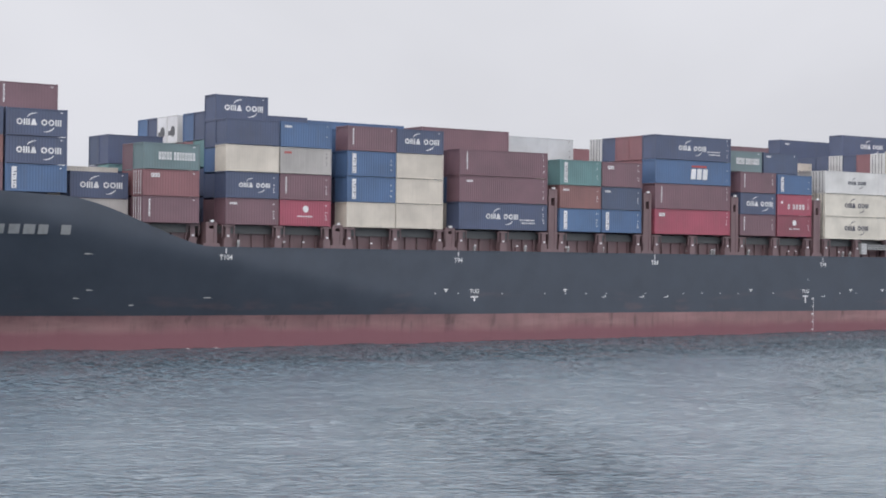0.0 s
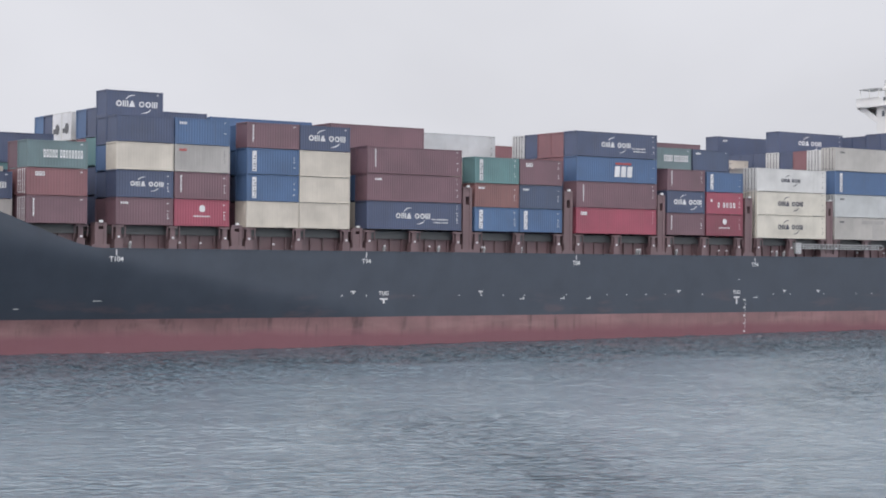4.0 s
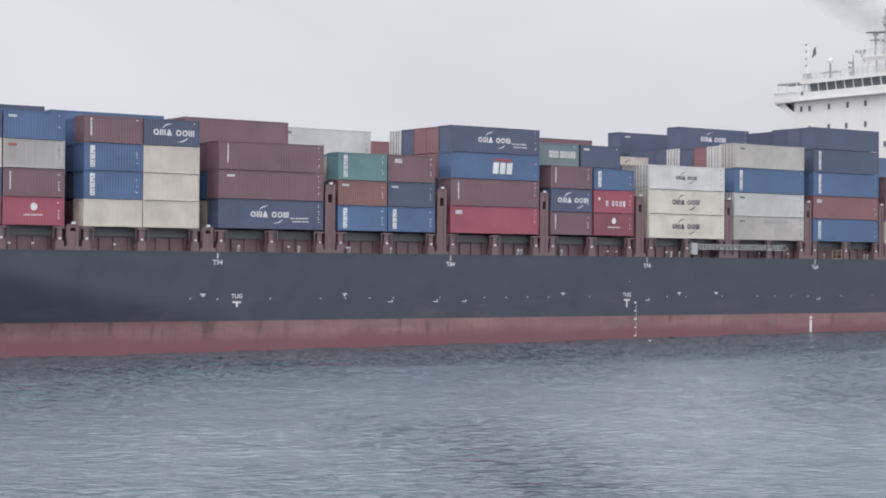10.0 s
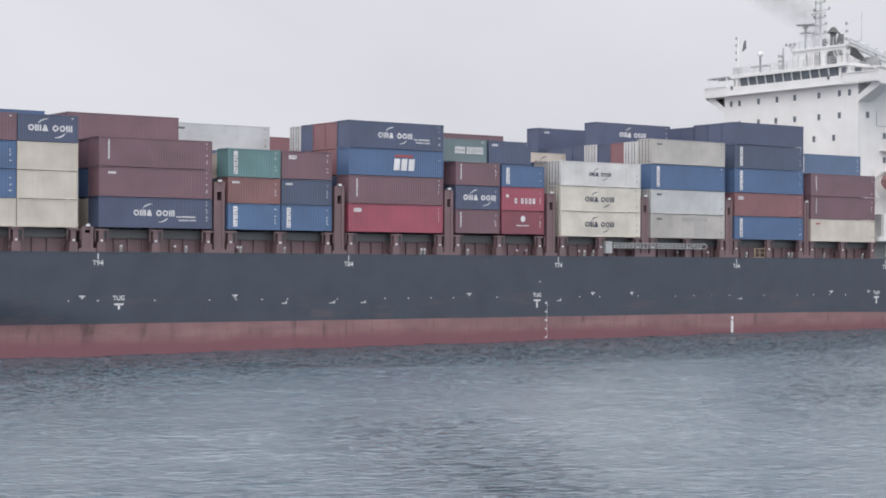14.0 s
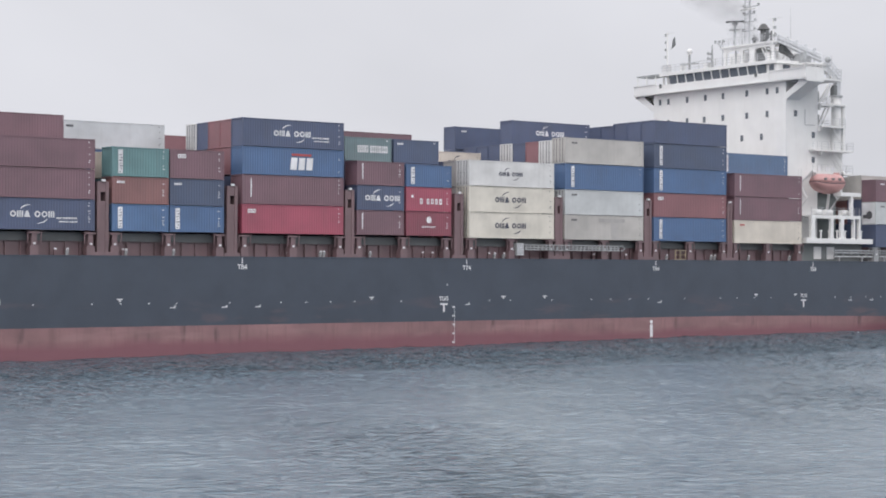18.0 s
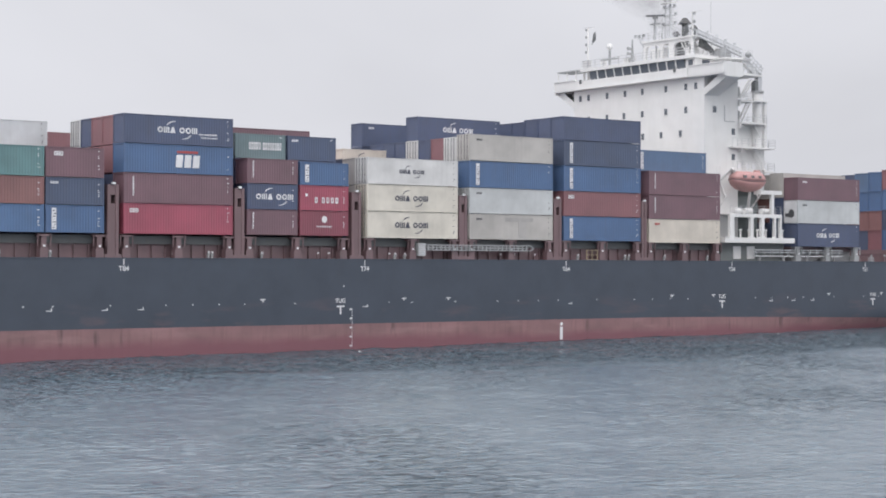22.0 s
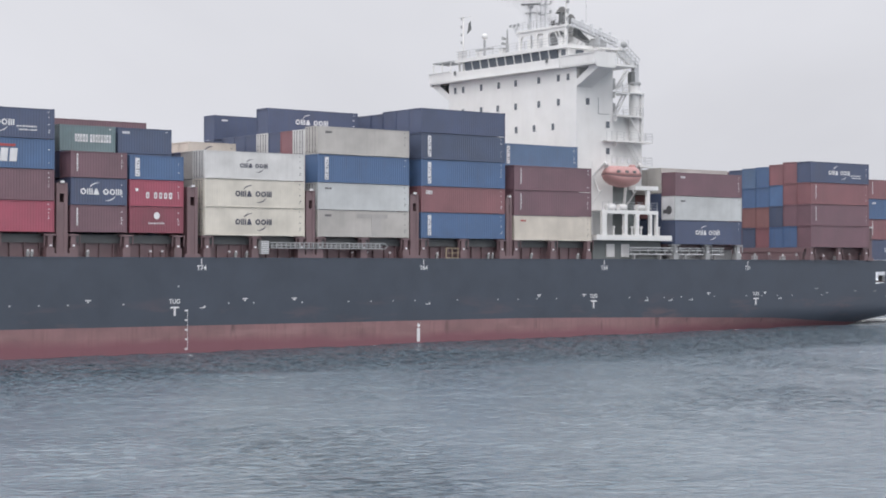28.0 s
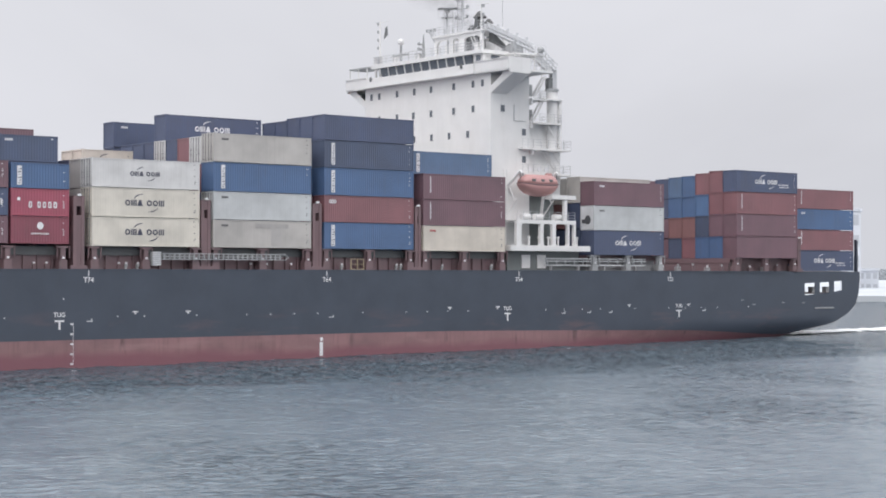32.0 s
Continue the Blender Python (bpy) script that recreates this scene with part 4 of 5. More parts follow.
dr = random.Random(3)
for i, x in enumerate(BAYS):
    length = FT20 if i == 0 else FT40
    hatch = tagged(new("hatch_cover"), "red oxide steel hatch coaming and cover under the containers", "hatch", "hatches along the deck")
    part("coaming", shape(box, 0.15, length - 0.15, 1.3, BEAM - 1.3, DECK - 0.1, 11.5), DECK_RED, hatch)
    part("cover", shape(box, 0.05, length - 0.05, 1.05, BEAM - 1.05, 11.5, 12.33), DARK_STEEL, hatch)
    for k in range(int(length / 1.5)):
        part("stiffener", shape(box, 0.6 + k * 1.5, 0.72 + k * 1.5, 1.08, 1.3, DECK - 0.1, 11.45), DECK_RED, hatch)
    aboard(hatch, x, 0, 0)
    for px in ([0.35, length - 0.35] if i == 0 else [0.35, length / 2, length - 0.35]):
        ped = tagged(new("container_pedestal"), "red-brown steel pedestal carrying container corners at the deck edge", "pedestal", "pedestals along the deck edge")
        shared("stand", PEDESTAL, ped)
        shared("fitting", DOT, ped, pose(0.0, 0.0, 1.05), "white fitting")
        aboard(ped, x + px, 0.05 if i else 0.6, DECK - 0.02)
    for k in range(3 if i else 1):
        v = tagged(new("deck_vent"), "small painted valve head on the deck", "valve", "deck fittings")
        part("body", shape(small_valve), DECK_RED if dr.random() < 0.6 else SHIP_GREY, v)
        shared("fitting", DOT, v, pose(0, -0.02, 0.55), "white cap")
        aboard(v, x + dr.uniform(1.2, length - 1.2), 0.7, DECK - 0.02)


def lashing_bridge(x, top, w=1.15):
    lb = tagged(new("lashing_bridge"), "tall red-brown steel lashing bridge standing between container bays", "lashing bridge", "lashing bridges")
    h = top - DECK
    for y in (0.10, BEAM - 1.3):
        for px in (0.0, w - 0.34):
            part("column", shape(box, px, px + 0.34, y, y + 1.2, 0, h), DECK_RED, lb)
        for a, b in ((0.0, 0.74), (0.86, 0.99)):
            part("web_plate", shape(box, 0.34, w - 0.34, y + 0.06, y + 1.1, h * a, h * b), DECK_RED, lb)
        part("foot", shape(box, -0.30, w + 0.30, y - 0.04, y + 1.25, 0, 0.4), DECK_RED, lb)
    for z in (h * 0.36, h * 0.70):
        part("walkway", shape(box, 0.05, w - 0.05, 1.3, BEAM - 1.3, z, z + 0.12), DECK_RED, lb)
    for y in np.arange(5.0, BEAM - 3, 5.0):
        part("column", shape(box, 0.4, 0.65, y, y + 0.25, 0, h), DECK_RED, lb)
    part("floodlight", shape(box, w * 0.5 - 0.18, w * 0.5 + 0.18, -0.05, 0.2, h, h + 0.22), MARK_WHITE, lb, "white floodlight")
    aboard(lb, x, 0, DECK - 0.02)


for a, b in zip(BAYS, BAYS[1:]):
    left = a + (FT20 if a == BAYS[0] else FT40)
    w = min(1.2, b - left - 0.55)
    lashing_bridge((left + b) / 2 - w / 2, 17.3 if a > -60 else 12.6, w)

# hatches and deckhouse abaft the house
for x, length, z in ((68.2, FT40, 12.03), (94.05, FT40, 11.83)):
    hatch = tagged(new("hatch_cover"), "red oxide steel hatch coaming and cover under the containers", "hatch", "hatches along the deck")
    part("coaming", shape(box, 0.1, length - 0.1, 1.6, BEAM - 1.6, DECK - 0.1, z - 0.6), SHIP_GREY if x < 70 else DECK_RED, hatch)
    part("cover", shape(box, 0.0, length, 1.2, BEAM - 1.2, z - 0.6, z), DECK_RED, hatch)
    aboard(hatch, x, 0, 0)
    for px in (0.35, length / 2, length - 0.35):
        ped = tagged(new("container_pedestal"), "red-brown steel pedestal carrying container corners at the deck edge", "pedestal", "pedestals along the deck edge")
        shared("stand", cached("pedestal", SHIP_GREY if x < 70 else DECK_RED, pedestal_shape, z - DECK), ped)
        shared("fitting", DOT, ped, pose(0.0, 0.0, 0.9), "white fitting")
        aboard(ped, x + px, 0.15, DECK)
lashing_bridge(106.45, 14.6, 0.6)
part("mooring_deck", shape(box, 100.0, 118.5, 1.6, BEAM - 1.6, 7.0, 7.2), DECK_RED, ship)
for x in (107.0, 110.1, 113.4, 116.4):
    part("stern_frame", shape(box, x, x + 0.35, 2.4, 2.8, 7.2, 9.85), SHIP_GREY, ship)
part("poop_deck", shape(box, 104.0, 119.2, 1.7, BEAM - 1.7, 9.85, 10.15), DECK_RED, ship)
for x, w in ((108.0, 0.9), (111.6, 0.7), (114.6, 0.5), (115.1, 0.3)):
    part("bollard", shape(box, x, x + w, 1.9, 2.6, 7.2, 8.0), SHIP_WHITE, ship, "white mooring fitting")

# ---------------------------------------------------------------- the accommodation ladder stowed at the deck edge
ladder = tagged(new("accommodation_ladder"), "grey aluminium accommodation ladder stowed flat along the deck edge", "gangway")
for z in (0.05, 0.62):
    part("side_rail", shape(box, 1.2, 15.9, 0.0, 0.10, z, z + 0.10), SHIP_GREY, ladder)
part("side_rail", shape(box, 1.2, 15.6, 0.02, 0.08, 0.33, 0.41), SHIP_GREY, ladder)
for k in range(25):
    part("tread", shape(box, 1.35 + k * 0.58, 1.50 + k * 0.58, 0.06, 0.75, 0.08, 0.66), SHIP_GREY, ladder)
part("end_platform", shape(box, 0.0, 1.0, -0.02, 0.9, -0.55, 0.85), SHIP_GREY, ladder)
for k in range(7):
    part("grating_bar", shape(box, 0.05, 0.95, -0.06, -0.02, -0.5 + k * 0.2, -0.43 + k * 0.2), MARK_WHITE, ladder)
bm = bmesh.new()
beam(bm, (15.9, 0.05, 0.05), (16.4, 0.05, 0.36), 0.06)
beam(bm, (15.9, 0.05, 0.72), (16.4, 0.05, 0.36), 0.06)
part("end_hoop", bm, SHIP_GREY, ladder)
aboard(ladder, 7.0, -0.15, 11.05)
fence = tagged(new("yellow_gate"), "small yellow steel gate at the deck edge", "gate")
for x in (0, 0.85, 1.7):
    part("post", shape(box, x, x + 0.1, 0, 0.08, 0, 1.25), YELLOW, fence)
for z in (0.05, 0.6, 1.15):
    part("bar", shape(box, 0.1, 1.7, 0, 0.06, z, z + 0.09), YELLOW, fence)
aboard(fence, 31.6, -0.04, DECK)

# ---------------------------------------------------------------- the house and bridge
FRONT = 54.8
house = tagged(new("accommodation_house"), "tall white painted steel accommodation house with small square windows", "superstructure")
aboard(house, 0, 0, 0)
bm = bmesh.new()
box(bm, FRONT, 60.9, 3.7, 29.1, DECK, 33.9)
body = part("house_block", bm, SHIP_WHITE, house, "white painted steel house front and sides")


def window_on_front(y, z, w=0.50, h=0.82):
    f = part("window", shape(box, FRONT - 0.05, FRONT + 0.02, y - w / 2 - 0.07, y + w / 2 + 0.07, z - h / 2 - 0.07, z + h / 2 + 0.07), SHIP_WHITE, house)
    part("pane", shape(box, FRONT - 0.07, FRONT - 0.05, y - w / 2, y + w / 2, z - h / 2, z + h / 2), GLASS, f, "dark window glass")


for y in (27.7, 26.0, 22.2, 18.6, 15.2, 10.7, 7.0, 5.2):
    window_on_front(y, 32.65)
for y in (26.0, 22.2, 18.8, 15.2, 10.7, 7.0):
    window_on_front(y, 29.65)
for y in (26.0, 22.2, 18.6, 15.1, 11.6, 8.0):
    window_on_front(y, 26.65)
for x, z in ((56.6, 29.6), (60.0, 26.9), (60.0, 23.6)):
    f = part("window", shape(box, x - 0.38, x + 0.38, 3.65, 3.72, z - 0.48, z + 0.48), SHIP_WHITE, house)
    part("pane", shape(box, x - 0.30, x + 0.30, 3.63, 3.65, z - 0.40, z + 0.40), GLASS, f, "dark window glass")
bm = bmesh.new()
box(bm, 58.4, 58.48, 3.66, 3.7, 28.2, 30.2)
box(bm, 58.4, 60.3, 3.66, 3.7, 28.15, 28.23)
part("pipe_run", bm, SHIP_GREY, house)

bridge = tagged(new("navigation_bridge"), "white navigation bridge with slanted dark windows and open wings", "bridge")
aboard(bridge, 0, 0, 0)
part("bridge_deck", shape(box, 54.2, 61.2, -0.3, 32.6, 33.75, 34.0), SHIP_WHITE, bridge)
part("front_apron", shape(box, 54.0, 54.3, 6.0, 28.1, 33.95, 35.0), SHIP_WHITE, bridge)
part("apron_ledge", shape(box, 53.85, 54.4, 5.8, 28.3, 33.78, 33.95), SHIP_WHITE, bridge)
WH = 55.5
part("wheelhouse", shape(box, WH + 0.75, 60.5, 6.3, 26.9, 33.9, 36.5), SHIP_WHITE, bridge)
part("wheelhouse_base", shape(box, WH + 0.2, WH + 0.75, 6.2, 27.0, 33.9, 34.98), SHIP_WHITE, bridge)
part("wheelhouse_roof", shape(box, WH - 0.45, 60.8, 5.7, 28.2, 36.4, 36.85), SHIP_WHITE, bridge)
n = 11
for k in range(n):
    y0 = 7.9 + k * 1.71
    y1 = y0 + 1.71
    bm = bmesh.new()
    prism(bm, [(WH + 0.20, 34.98), (WH + 0.27, 34.98), (WH - 0.05, 36.42), (WH - 0.12, 36.42)], "y", y0 + 0.12, y1 - 0.12)
    part("bridge_window", bm, GLASS, bridge, "dark slanted bridge window")
    bm = bmesh.new()
    prism(bm, [(WH + 0.12, 35.05), (WH + 0.45, 35.05), (WH + 0.2, 36.42), (WH - 0.20, 36.42)], "y", y1 - 0.075, y1 + 0.075)
    part("mullion", bm, SHIP_WHITE, bridge)
part("wheelhouse_back_wall", shape(box, WH + 0.5, WH + 0.74, 6.4, 26.8, 35.0, 36.4), SHIP_GREY, bridge)
part("corner_panel", shape(box, WH + 0.02, WH + 0.49, 6.05, 7.83, 34.985, 36.39), SHIP_WHITE, bridge)
for y in (27.3, 28.1):
    part("roof_post", shape(box, WH + 0.1, WH + 0.3, y - 0.2, y, 33.9, 36.42), SHIP_WHITE, bridge)
part("side_window", shape(box, 57.0, 58.3, 6.22, 6.29, 35.2, 36.3), GLASS, bridge)
# wings
for y0, y1, near in ((-0.35, 6.0, True), (28.1, 32.65, False)):
    part("wing_bulwark", shape(box, 54.15, 54.35, y0, y1, 33.9, 35.15), SHIP_WHITE, bridge)
    ye = y0 if near else y1
    part("wing_end_plate", shape(box, 54.36, 57.6, min(ye, ye + (0.2 if near else -0.2)), max(ye, ye + (0.2 if near else -0.2)), 33.5, 35.3), SHIP_WHITE, bridge)
    part("wing_cap_rail", shape(box, 54.05, 54.45, y0, y1, 35.15, 35.26), SHIP_WHITE, bridge)
part("wing_awning", shape(box, 54.6, 57.4, 28.2, 32.5, 36.55, 36.72), SHIP_GREY, bridge, "grey wing awning")
for y in (28.5, 30.4, 32.3):
    part("awning_post", shape(box, 54.6, 54.7, y, y + 0.1, 35.2, 36.55), SHIP_WHITE, bridge)
for sgn, y_in, y_out in ((1, 3.7, -0.3), (-1, 29.1, 32.6)):
    for x in (FRONT, 57.2):
        bm = bmesh.new()
        prism(bm, [(y_in, 31.4), (y_in, 32.25), (y_in + (y_out - y_in) * 0.46, 33.30), (y_in + (y_out - y_in) * 0.54, 33.50), (y_in + (y_out - y_in) * 0.54, 33.76), (y_out, 33.76), (y_out, 33.45)], "x", x, x + 0.12)
        part("wing_bracket", bm, SHIP_WHITE, bridge)
    bm = bmesh.new()
    prism(bm, [(y_in, 31.35), (y_out, 33.42), (y_out, 33.50), (y_in, 31.45)], "x", FRONT + 0.05, 57.3)
    part("wing_soffit", bm, SHIP_WHITE, bridge)
bm = bmesh.new()
for y in np.arange(6.0, 28.2, 1.6):
    box(bm, 55.19, 55.26, y - 0.035, y + 0.035, 36.85, 37.9)
for z in (37.2, 37.55, 37.9):
    box(bm, 55.19, 55.26, 6.0, 28.0, z - 0.03, z + 0.03)
part("roof_railing", bm, RAIL_GREY, bridge, "grey pipe railing")
part("rail_screen", shape(box, 55.27, 55.33, 26.0, 27.9, 36.9, 37.95), SHIP_WHITE, bridge, "white canvas screen")
bm = bmesh.new()
for z in (34.5, 34.95, 35.3):
    box(bm, 57.7, 61.2, -0.24, -0.18, z - 0.03, z + 0.03)
for x in np.arange(57.7, 61.3, 0.85):
    box(bm, x - 0.03, x + 0.03, -0.24, -0.18, 34.0, 35.3)
part("wing_railing", bm, RAIL_GREY, bridge, "grey pipe railing")
part("corner_window", shape(box, WH - 0.03, WH + 0.018, 6.5, 7.3, 35.1, 36.25), GLASS, bridge)
part("wiper_box", shape(box, 53.9, 54.0, 8.1, 8.5, 34.6, 35.15), DARK_STEEL, bridge, "dark lamp box on the apron")
part("wiper_box", shape(box, 53.9, 54.0, 26.6, 27.0, 34.6, 35.15), DARK_STEEL, bridge, "dark lamp box on the apron")

# compass deck: mast house, radar mast, signal masts
top = tagged(new("radar_mast"), "white radar mast and arched mast house over the bridge", "mast")
aboard(top, 0, 0, 0)
for y0, y1 in ((8.25, 8.62), (11.78, 12.70), (13.90, 14.47), (17.14, 17.60)):
    part("house_leg", shape(box, 57.2, 57.5, y0, y1, 36.85, 39.45), SHIP_WHITE, top)
part("house_lintel", shape(box, 57.19, 57.51, 8.24, 17.61, 39.05, 39.46), SHIP_WHITE, top)
for y, s_ in ((8.62, 1), (11.78, -1), (12.70, 1), (13.90, -1), (14.47, 1), (17.14, -1)):
    r = 0.35 if 12 < y < 14 else 0.75
    bm = bmesh.new()
    prism(bm, [(y, 39.05), (y + s_ * r, 39.05), (y + s_ * r * 0.45, 39.05 - r * 0.12), (y + s_ * r * 0.12, 39.05 - r * 0.45), (y, 39.05 - r)], "x", 57.21, 57.49)
    part("arch_gusset", bm, SHIP_WHITE, top)
part("mast_platform", shape(box, 57.0, 61.0, 8.1, 17.8, 39.47, 39.72), SHIP_WHITE, top)
part("mast_cabin", shape(box, 58.6, 60.4, 12.6, 14.2, 36.85, 39.46), SHIP_GREY, top, "grey cabin")
for y in (9.6, 10.6, 15.2, 16.4):
    part("house_pipe", shape(beam, (58.4, y, 36.85), (58.4, y, 39.46), 0.10, 8), RAIL_GREY, top, "grey pipe")
bm = bmesh.new()
beam(bm, (57.15, 8.7, 37.2), (57.15, 9.9, 39.2), 0.07, 6)
beam(bm, (57.15, 9.1, 36.9), (57.15, 10.3, 38.9), 0.07, 6)
part("ladder", bm, SHIP_WHITE, top)
bm = bmesh.new()
beam(bm, (57.3, 17.5, 39.0), (57.3, 18.2, 39.75), 0.16, 8)
beam(bm, (57.3, 18.2, 39.75), (57.3, 18.6, 40.35), 0.13, 8)
beam(bm, (57.3, 18.6, 40.35), (57.3, 19.2, 40.60), 0.10, 8)
beam(bm, (57.3, 18.3, 39.9), (57.3, 17.8, 40.5), 0.08, 8)
part("lamp_arm", bm, RAIL_GREY, top, "curved grey lamp arm")
for y, z in ((19.25, 40.55), (17.75, 40.5), (18.5, 40.5)):
    part("arm_lamp", shape(box, 57.2, 57.45, y - 0.16, y + 0.16, z - 0.1, z + 0.26), SHIP_GREY, top, "grey lamp head")
MX, MY = 59.6, 14.9
bm = bmesh.new()
beam(bm, (MX, MY, 39.7), (MX, MY, 47.5), 0.20, 10, 0.13)
part("mast_pole", bm, RAIL_GREY, top, "grey mast pole")
bm = bmesh.new()
beam(bm, (MX, MY + 1.0, 39.7), (MX, MY + 0.95, 46.5), 0.07, 6)
for k in range(18):
    z = 40.0 + 0.37 * k
    beam(bm, (MX, MY, z), (MX, MY + 1.0, z), 0.035, 6)
part("mast_ladder", bm, RAIL_GREY, top, "grey ladder up the mast")
for z, a, b in ((41.9, -0.9, 1.3), (43.1, -1.0, 1.2), (44.2, -0.8, 1.2), (45.2, -1.6, 1.2), (46.3, -0.7, 0.9)):
    yard = part("yard", shape(box, MX - 0.1, MX + 0.1, MY + a, MY + b, z, z + 0.13), RAIL_GREY, top)
    for y in (MY + a, MY + b):
        part("yard_lamp", shape(box, MX - 0.12, MX + 0.12, y - 0.11, y + 0.11, z + 0.13, z + 0.42), SHIP_GREY, yard)
part("scanner", shape(box, MX - 0.45, MX - 0.2, MY - 1.5, MY + 1.4, 44.75, 44.98), SHIP_WHITE, top, "white radar scanner")
sm = tagged(new("scanner_post"), "slim white post carrying a dark radar scanner", "mast")
part("pole", shape(beam, (58.6, 16.8, 39.7), (58.6, 16.8, 42.9), 0.17), RAIL_GREY, sm)
part("platform", shape(box, 58.2, 59.0, 16.1, 17.5, 42.1, 42.25), SHIP_GREY, sm)
part("gearbox", shape(box, 58.35, 58.85, 16.5, 17.1, 42.85, 43.2), SHIP_GREY, sm)
part("scanner", shape(box, 58.45, 58.75, 15.3, 18.3, 43.2, 43.42), DARK_STEEL, sm, "dark radar scanner").matrix_basis = pose(58.6, 16.8, 43.3, 4, 0, 8) @ pose(-58.6, -16.8, -43.3)
aboard(sm, 0, 0, 0)


def flag_shape(bm):
    prism(bm, [(0.0, 0.0), (0.9, -0.55), (0.55, 0.9), (0.15, 1.2)], "x", -0.015, 0.015)


for x, y, h in ((54.6, 27.8, 5.85), (55.3, 7.95, 5.9)):
    sg = tagged(new("signal_mast"), "thin white signal mast with a limp dark flag", "mast", "signal masts")
    part("pole", shape(beam, (0, 0, 0), (0, 0, h), 0.15, 8, 0.12), SHIP_WHITE, sg)
    for k in range(4):
        part("signal_lamp", shape(box, -0.14, 0.14, 0.12 if y > 20 else -0.42, 0.42 if y > 20 else -0.12, h * (0.38 + 0.18 * k), h * (0.38 + 0.18 * k) + 0.36), SHIP_GREY, sg)
    part("yard", shape(box, -0.03, 0.03, -1.6, 0.9, h - 0.15, h - 0.08), SHIP_WHITE, sg)
    part("flag", shape(flag_shape), DARK_STEEL, sg, "dark limp flag").matrix_basis = pose(0, -1.7 if y > 20 else 0.7, h - (1.9 if y > 20 else 2.6))
    aboard(sg, x + 1.6, y, 36.85)
dome = tagged(new("satellite_dome"), "small white satellite dome on a grey stalk and tray", "antenna")
part("stalk", shape(beam, (0, 0, 0), (0, 0, 2.3), 0.16), SHIP_GREY, dome)
part("tray", shape(box, -0.4, 0.4, -1.5, 1.5, 0.95, 1.08), SHIP_GREY, dome)
bm = bmesh.new()
bmesh.ops.create_uvsphere(bm, u_segments=16, v_segments=10, radius=0.42)
part("dome", bm, SHIP_WHITE, dome).location.z = 2.75
aboard(dome, 56.3, 23.4, 36.85)
horn = tagged(new("horn_mast"), "grey tapered whistle mast on the bridge roof", "mast")
part("cone", shape(beam, (0, 0, 0), (0, 0, 3.4), 0.24, 10, 0.08), SHIP_GREY, horn)
for z in (1.4, 2.1):
    part("horn", shape(beam, (-0.1, 0.1, z), (-0.75, 0.1, z + 0.05), 0.10, 10, 0.24), SHIP_GREY, horn)
aboard(horn, 57.0, 19.6, 36.85)

for x, y, h, w in ((57.4, 9.2, 1.3, 0.7), (57.2, 20.6, 0.9, 0.9), (57.0, 25.4, 1.1, 0.6), (59.6, 10.4, 1.7, 0.8)):
    lk = tagged(new("roof_locker"), "small white locker standing on the wheelhouse roof", "locker", "roof lockers")
    part("box", shape(box, -w / 2, w / 2, -w / 2, w / 2, 0, h), SHIP_WHITE, lk)
    part("lid", shape(box, -w / 2 - 0.05, w / 2 + 0.05, -w / 2 - 0.05, w / 2 + 0.05, h, h + 0.07), SHIP_GREY, lk)
    aboard(lk, x, y, 36.85)
for x, y, h in ((57.2, 15.6, 3.0), (57.6, 14.4, 3.6), (58.2, 9.0, 4.2), (58.8, 19.4, 3.4), (60.5, 8.2, 7.5)):
    wh = tagged(new("whip_antenna"), "thin whip antenna on the compass deck", "antenna", "whip antennas")
    part("base", shape(beam, (0, 0, 0), (0, 0, 0.6), 0.09, 8), SHIP_GREY, wh)
    part("rod", shape(beam, (0, 0, 0.6), (0, 0, h), 0.035, 6, 0.02), SHIP_GREY, wh)
    aboard(wh, x, y, 36.85 if y > 19 or y < 9.1 else 39.85)
bm = bmesh.new()
for y in np.arange(8.1, 17.9, 1.05):
    box(bm, 57.03, 57.09, y - 0.03, y + 0.03, 39.72, 40.75)
for z in (40.1, 40.45, 40.76):
    box(bm, 57.03, 57.09, 8.1, 17.75, z - 0.025, z + 0.025)
aboard(tagged(new("mast_platform_rail", finish(bm, "mast_platform_rail", RAIL_GREY)), "grey railing round the radar mast platform", "railing"), 0, 0, 0)

# stores crane: a column abaft the house, a jib bent forward over the bridge deck
crane = tagged(new("stores_crane"), "white stores crane with its jib folded forward over the bridge deck", "crane")
CX, CY = 65.05, 4.2
part("pedestal", shape(beam, (CX, CY, 24.9), (CX, CY, 31.1), 0.64, 24), SHIP_WHITE, crane)
part("crane_landing", shape(box, 63.4, 65.95, 3.2, 5.2, 31.0, 31.18), SHIP_WHITE, crane)
part("slew_column", shape(beam, (CX, CY, 31.18), (CX, CY, 32.3), 0.72, 24), SHIP_WHITE, crane)
part("slew_ring", shape(beam, (CX, CY, 32.25), (CX, CY, 32.5), 0.88, 24), SHIP_GREY, crane, "grey slew ring")
bm = bmesh.new()
for y in (3.9, 4.4):
    box(bm, 64.85, 65.6, y, y + 0.12, 32.5, 34.9)
for k in range(6):
    box(bm, 64.85, 65.6, 3.88, 4.54, 32.7 + 0.4 * k, 32.78 + 0.4 * k)
part("crane_house", bm, RAIL_GREY, crane, "grey slatted crane house")
part("crane_cab", shape(box, 64.25, 64.83, 3.8, 4.5, 32.5, 33.8), DARK_STEEL, crane, "dark hydraulic cabinet")
bm = bmesh.new()
prism(bm, [(65.5, 34.6), (65.0, 35.1), (62.5, 36.8), (61.9, 36.5), (61.9, 36.1), (64.4, 34.5)], "y", 3.9, 4.5)
part("lower_jib", bm, SHIP_WHITE, crane)
bm = bmesh.new()
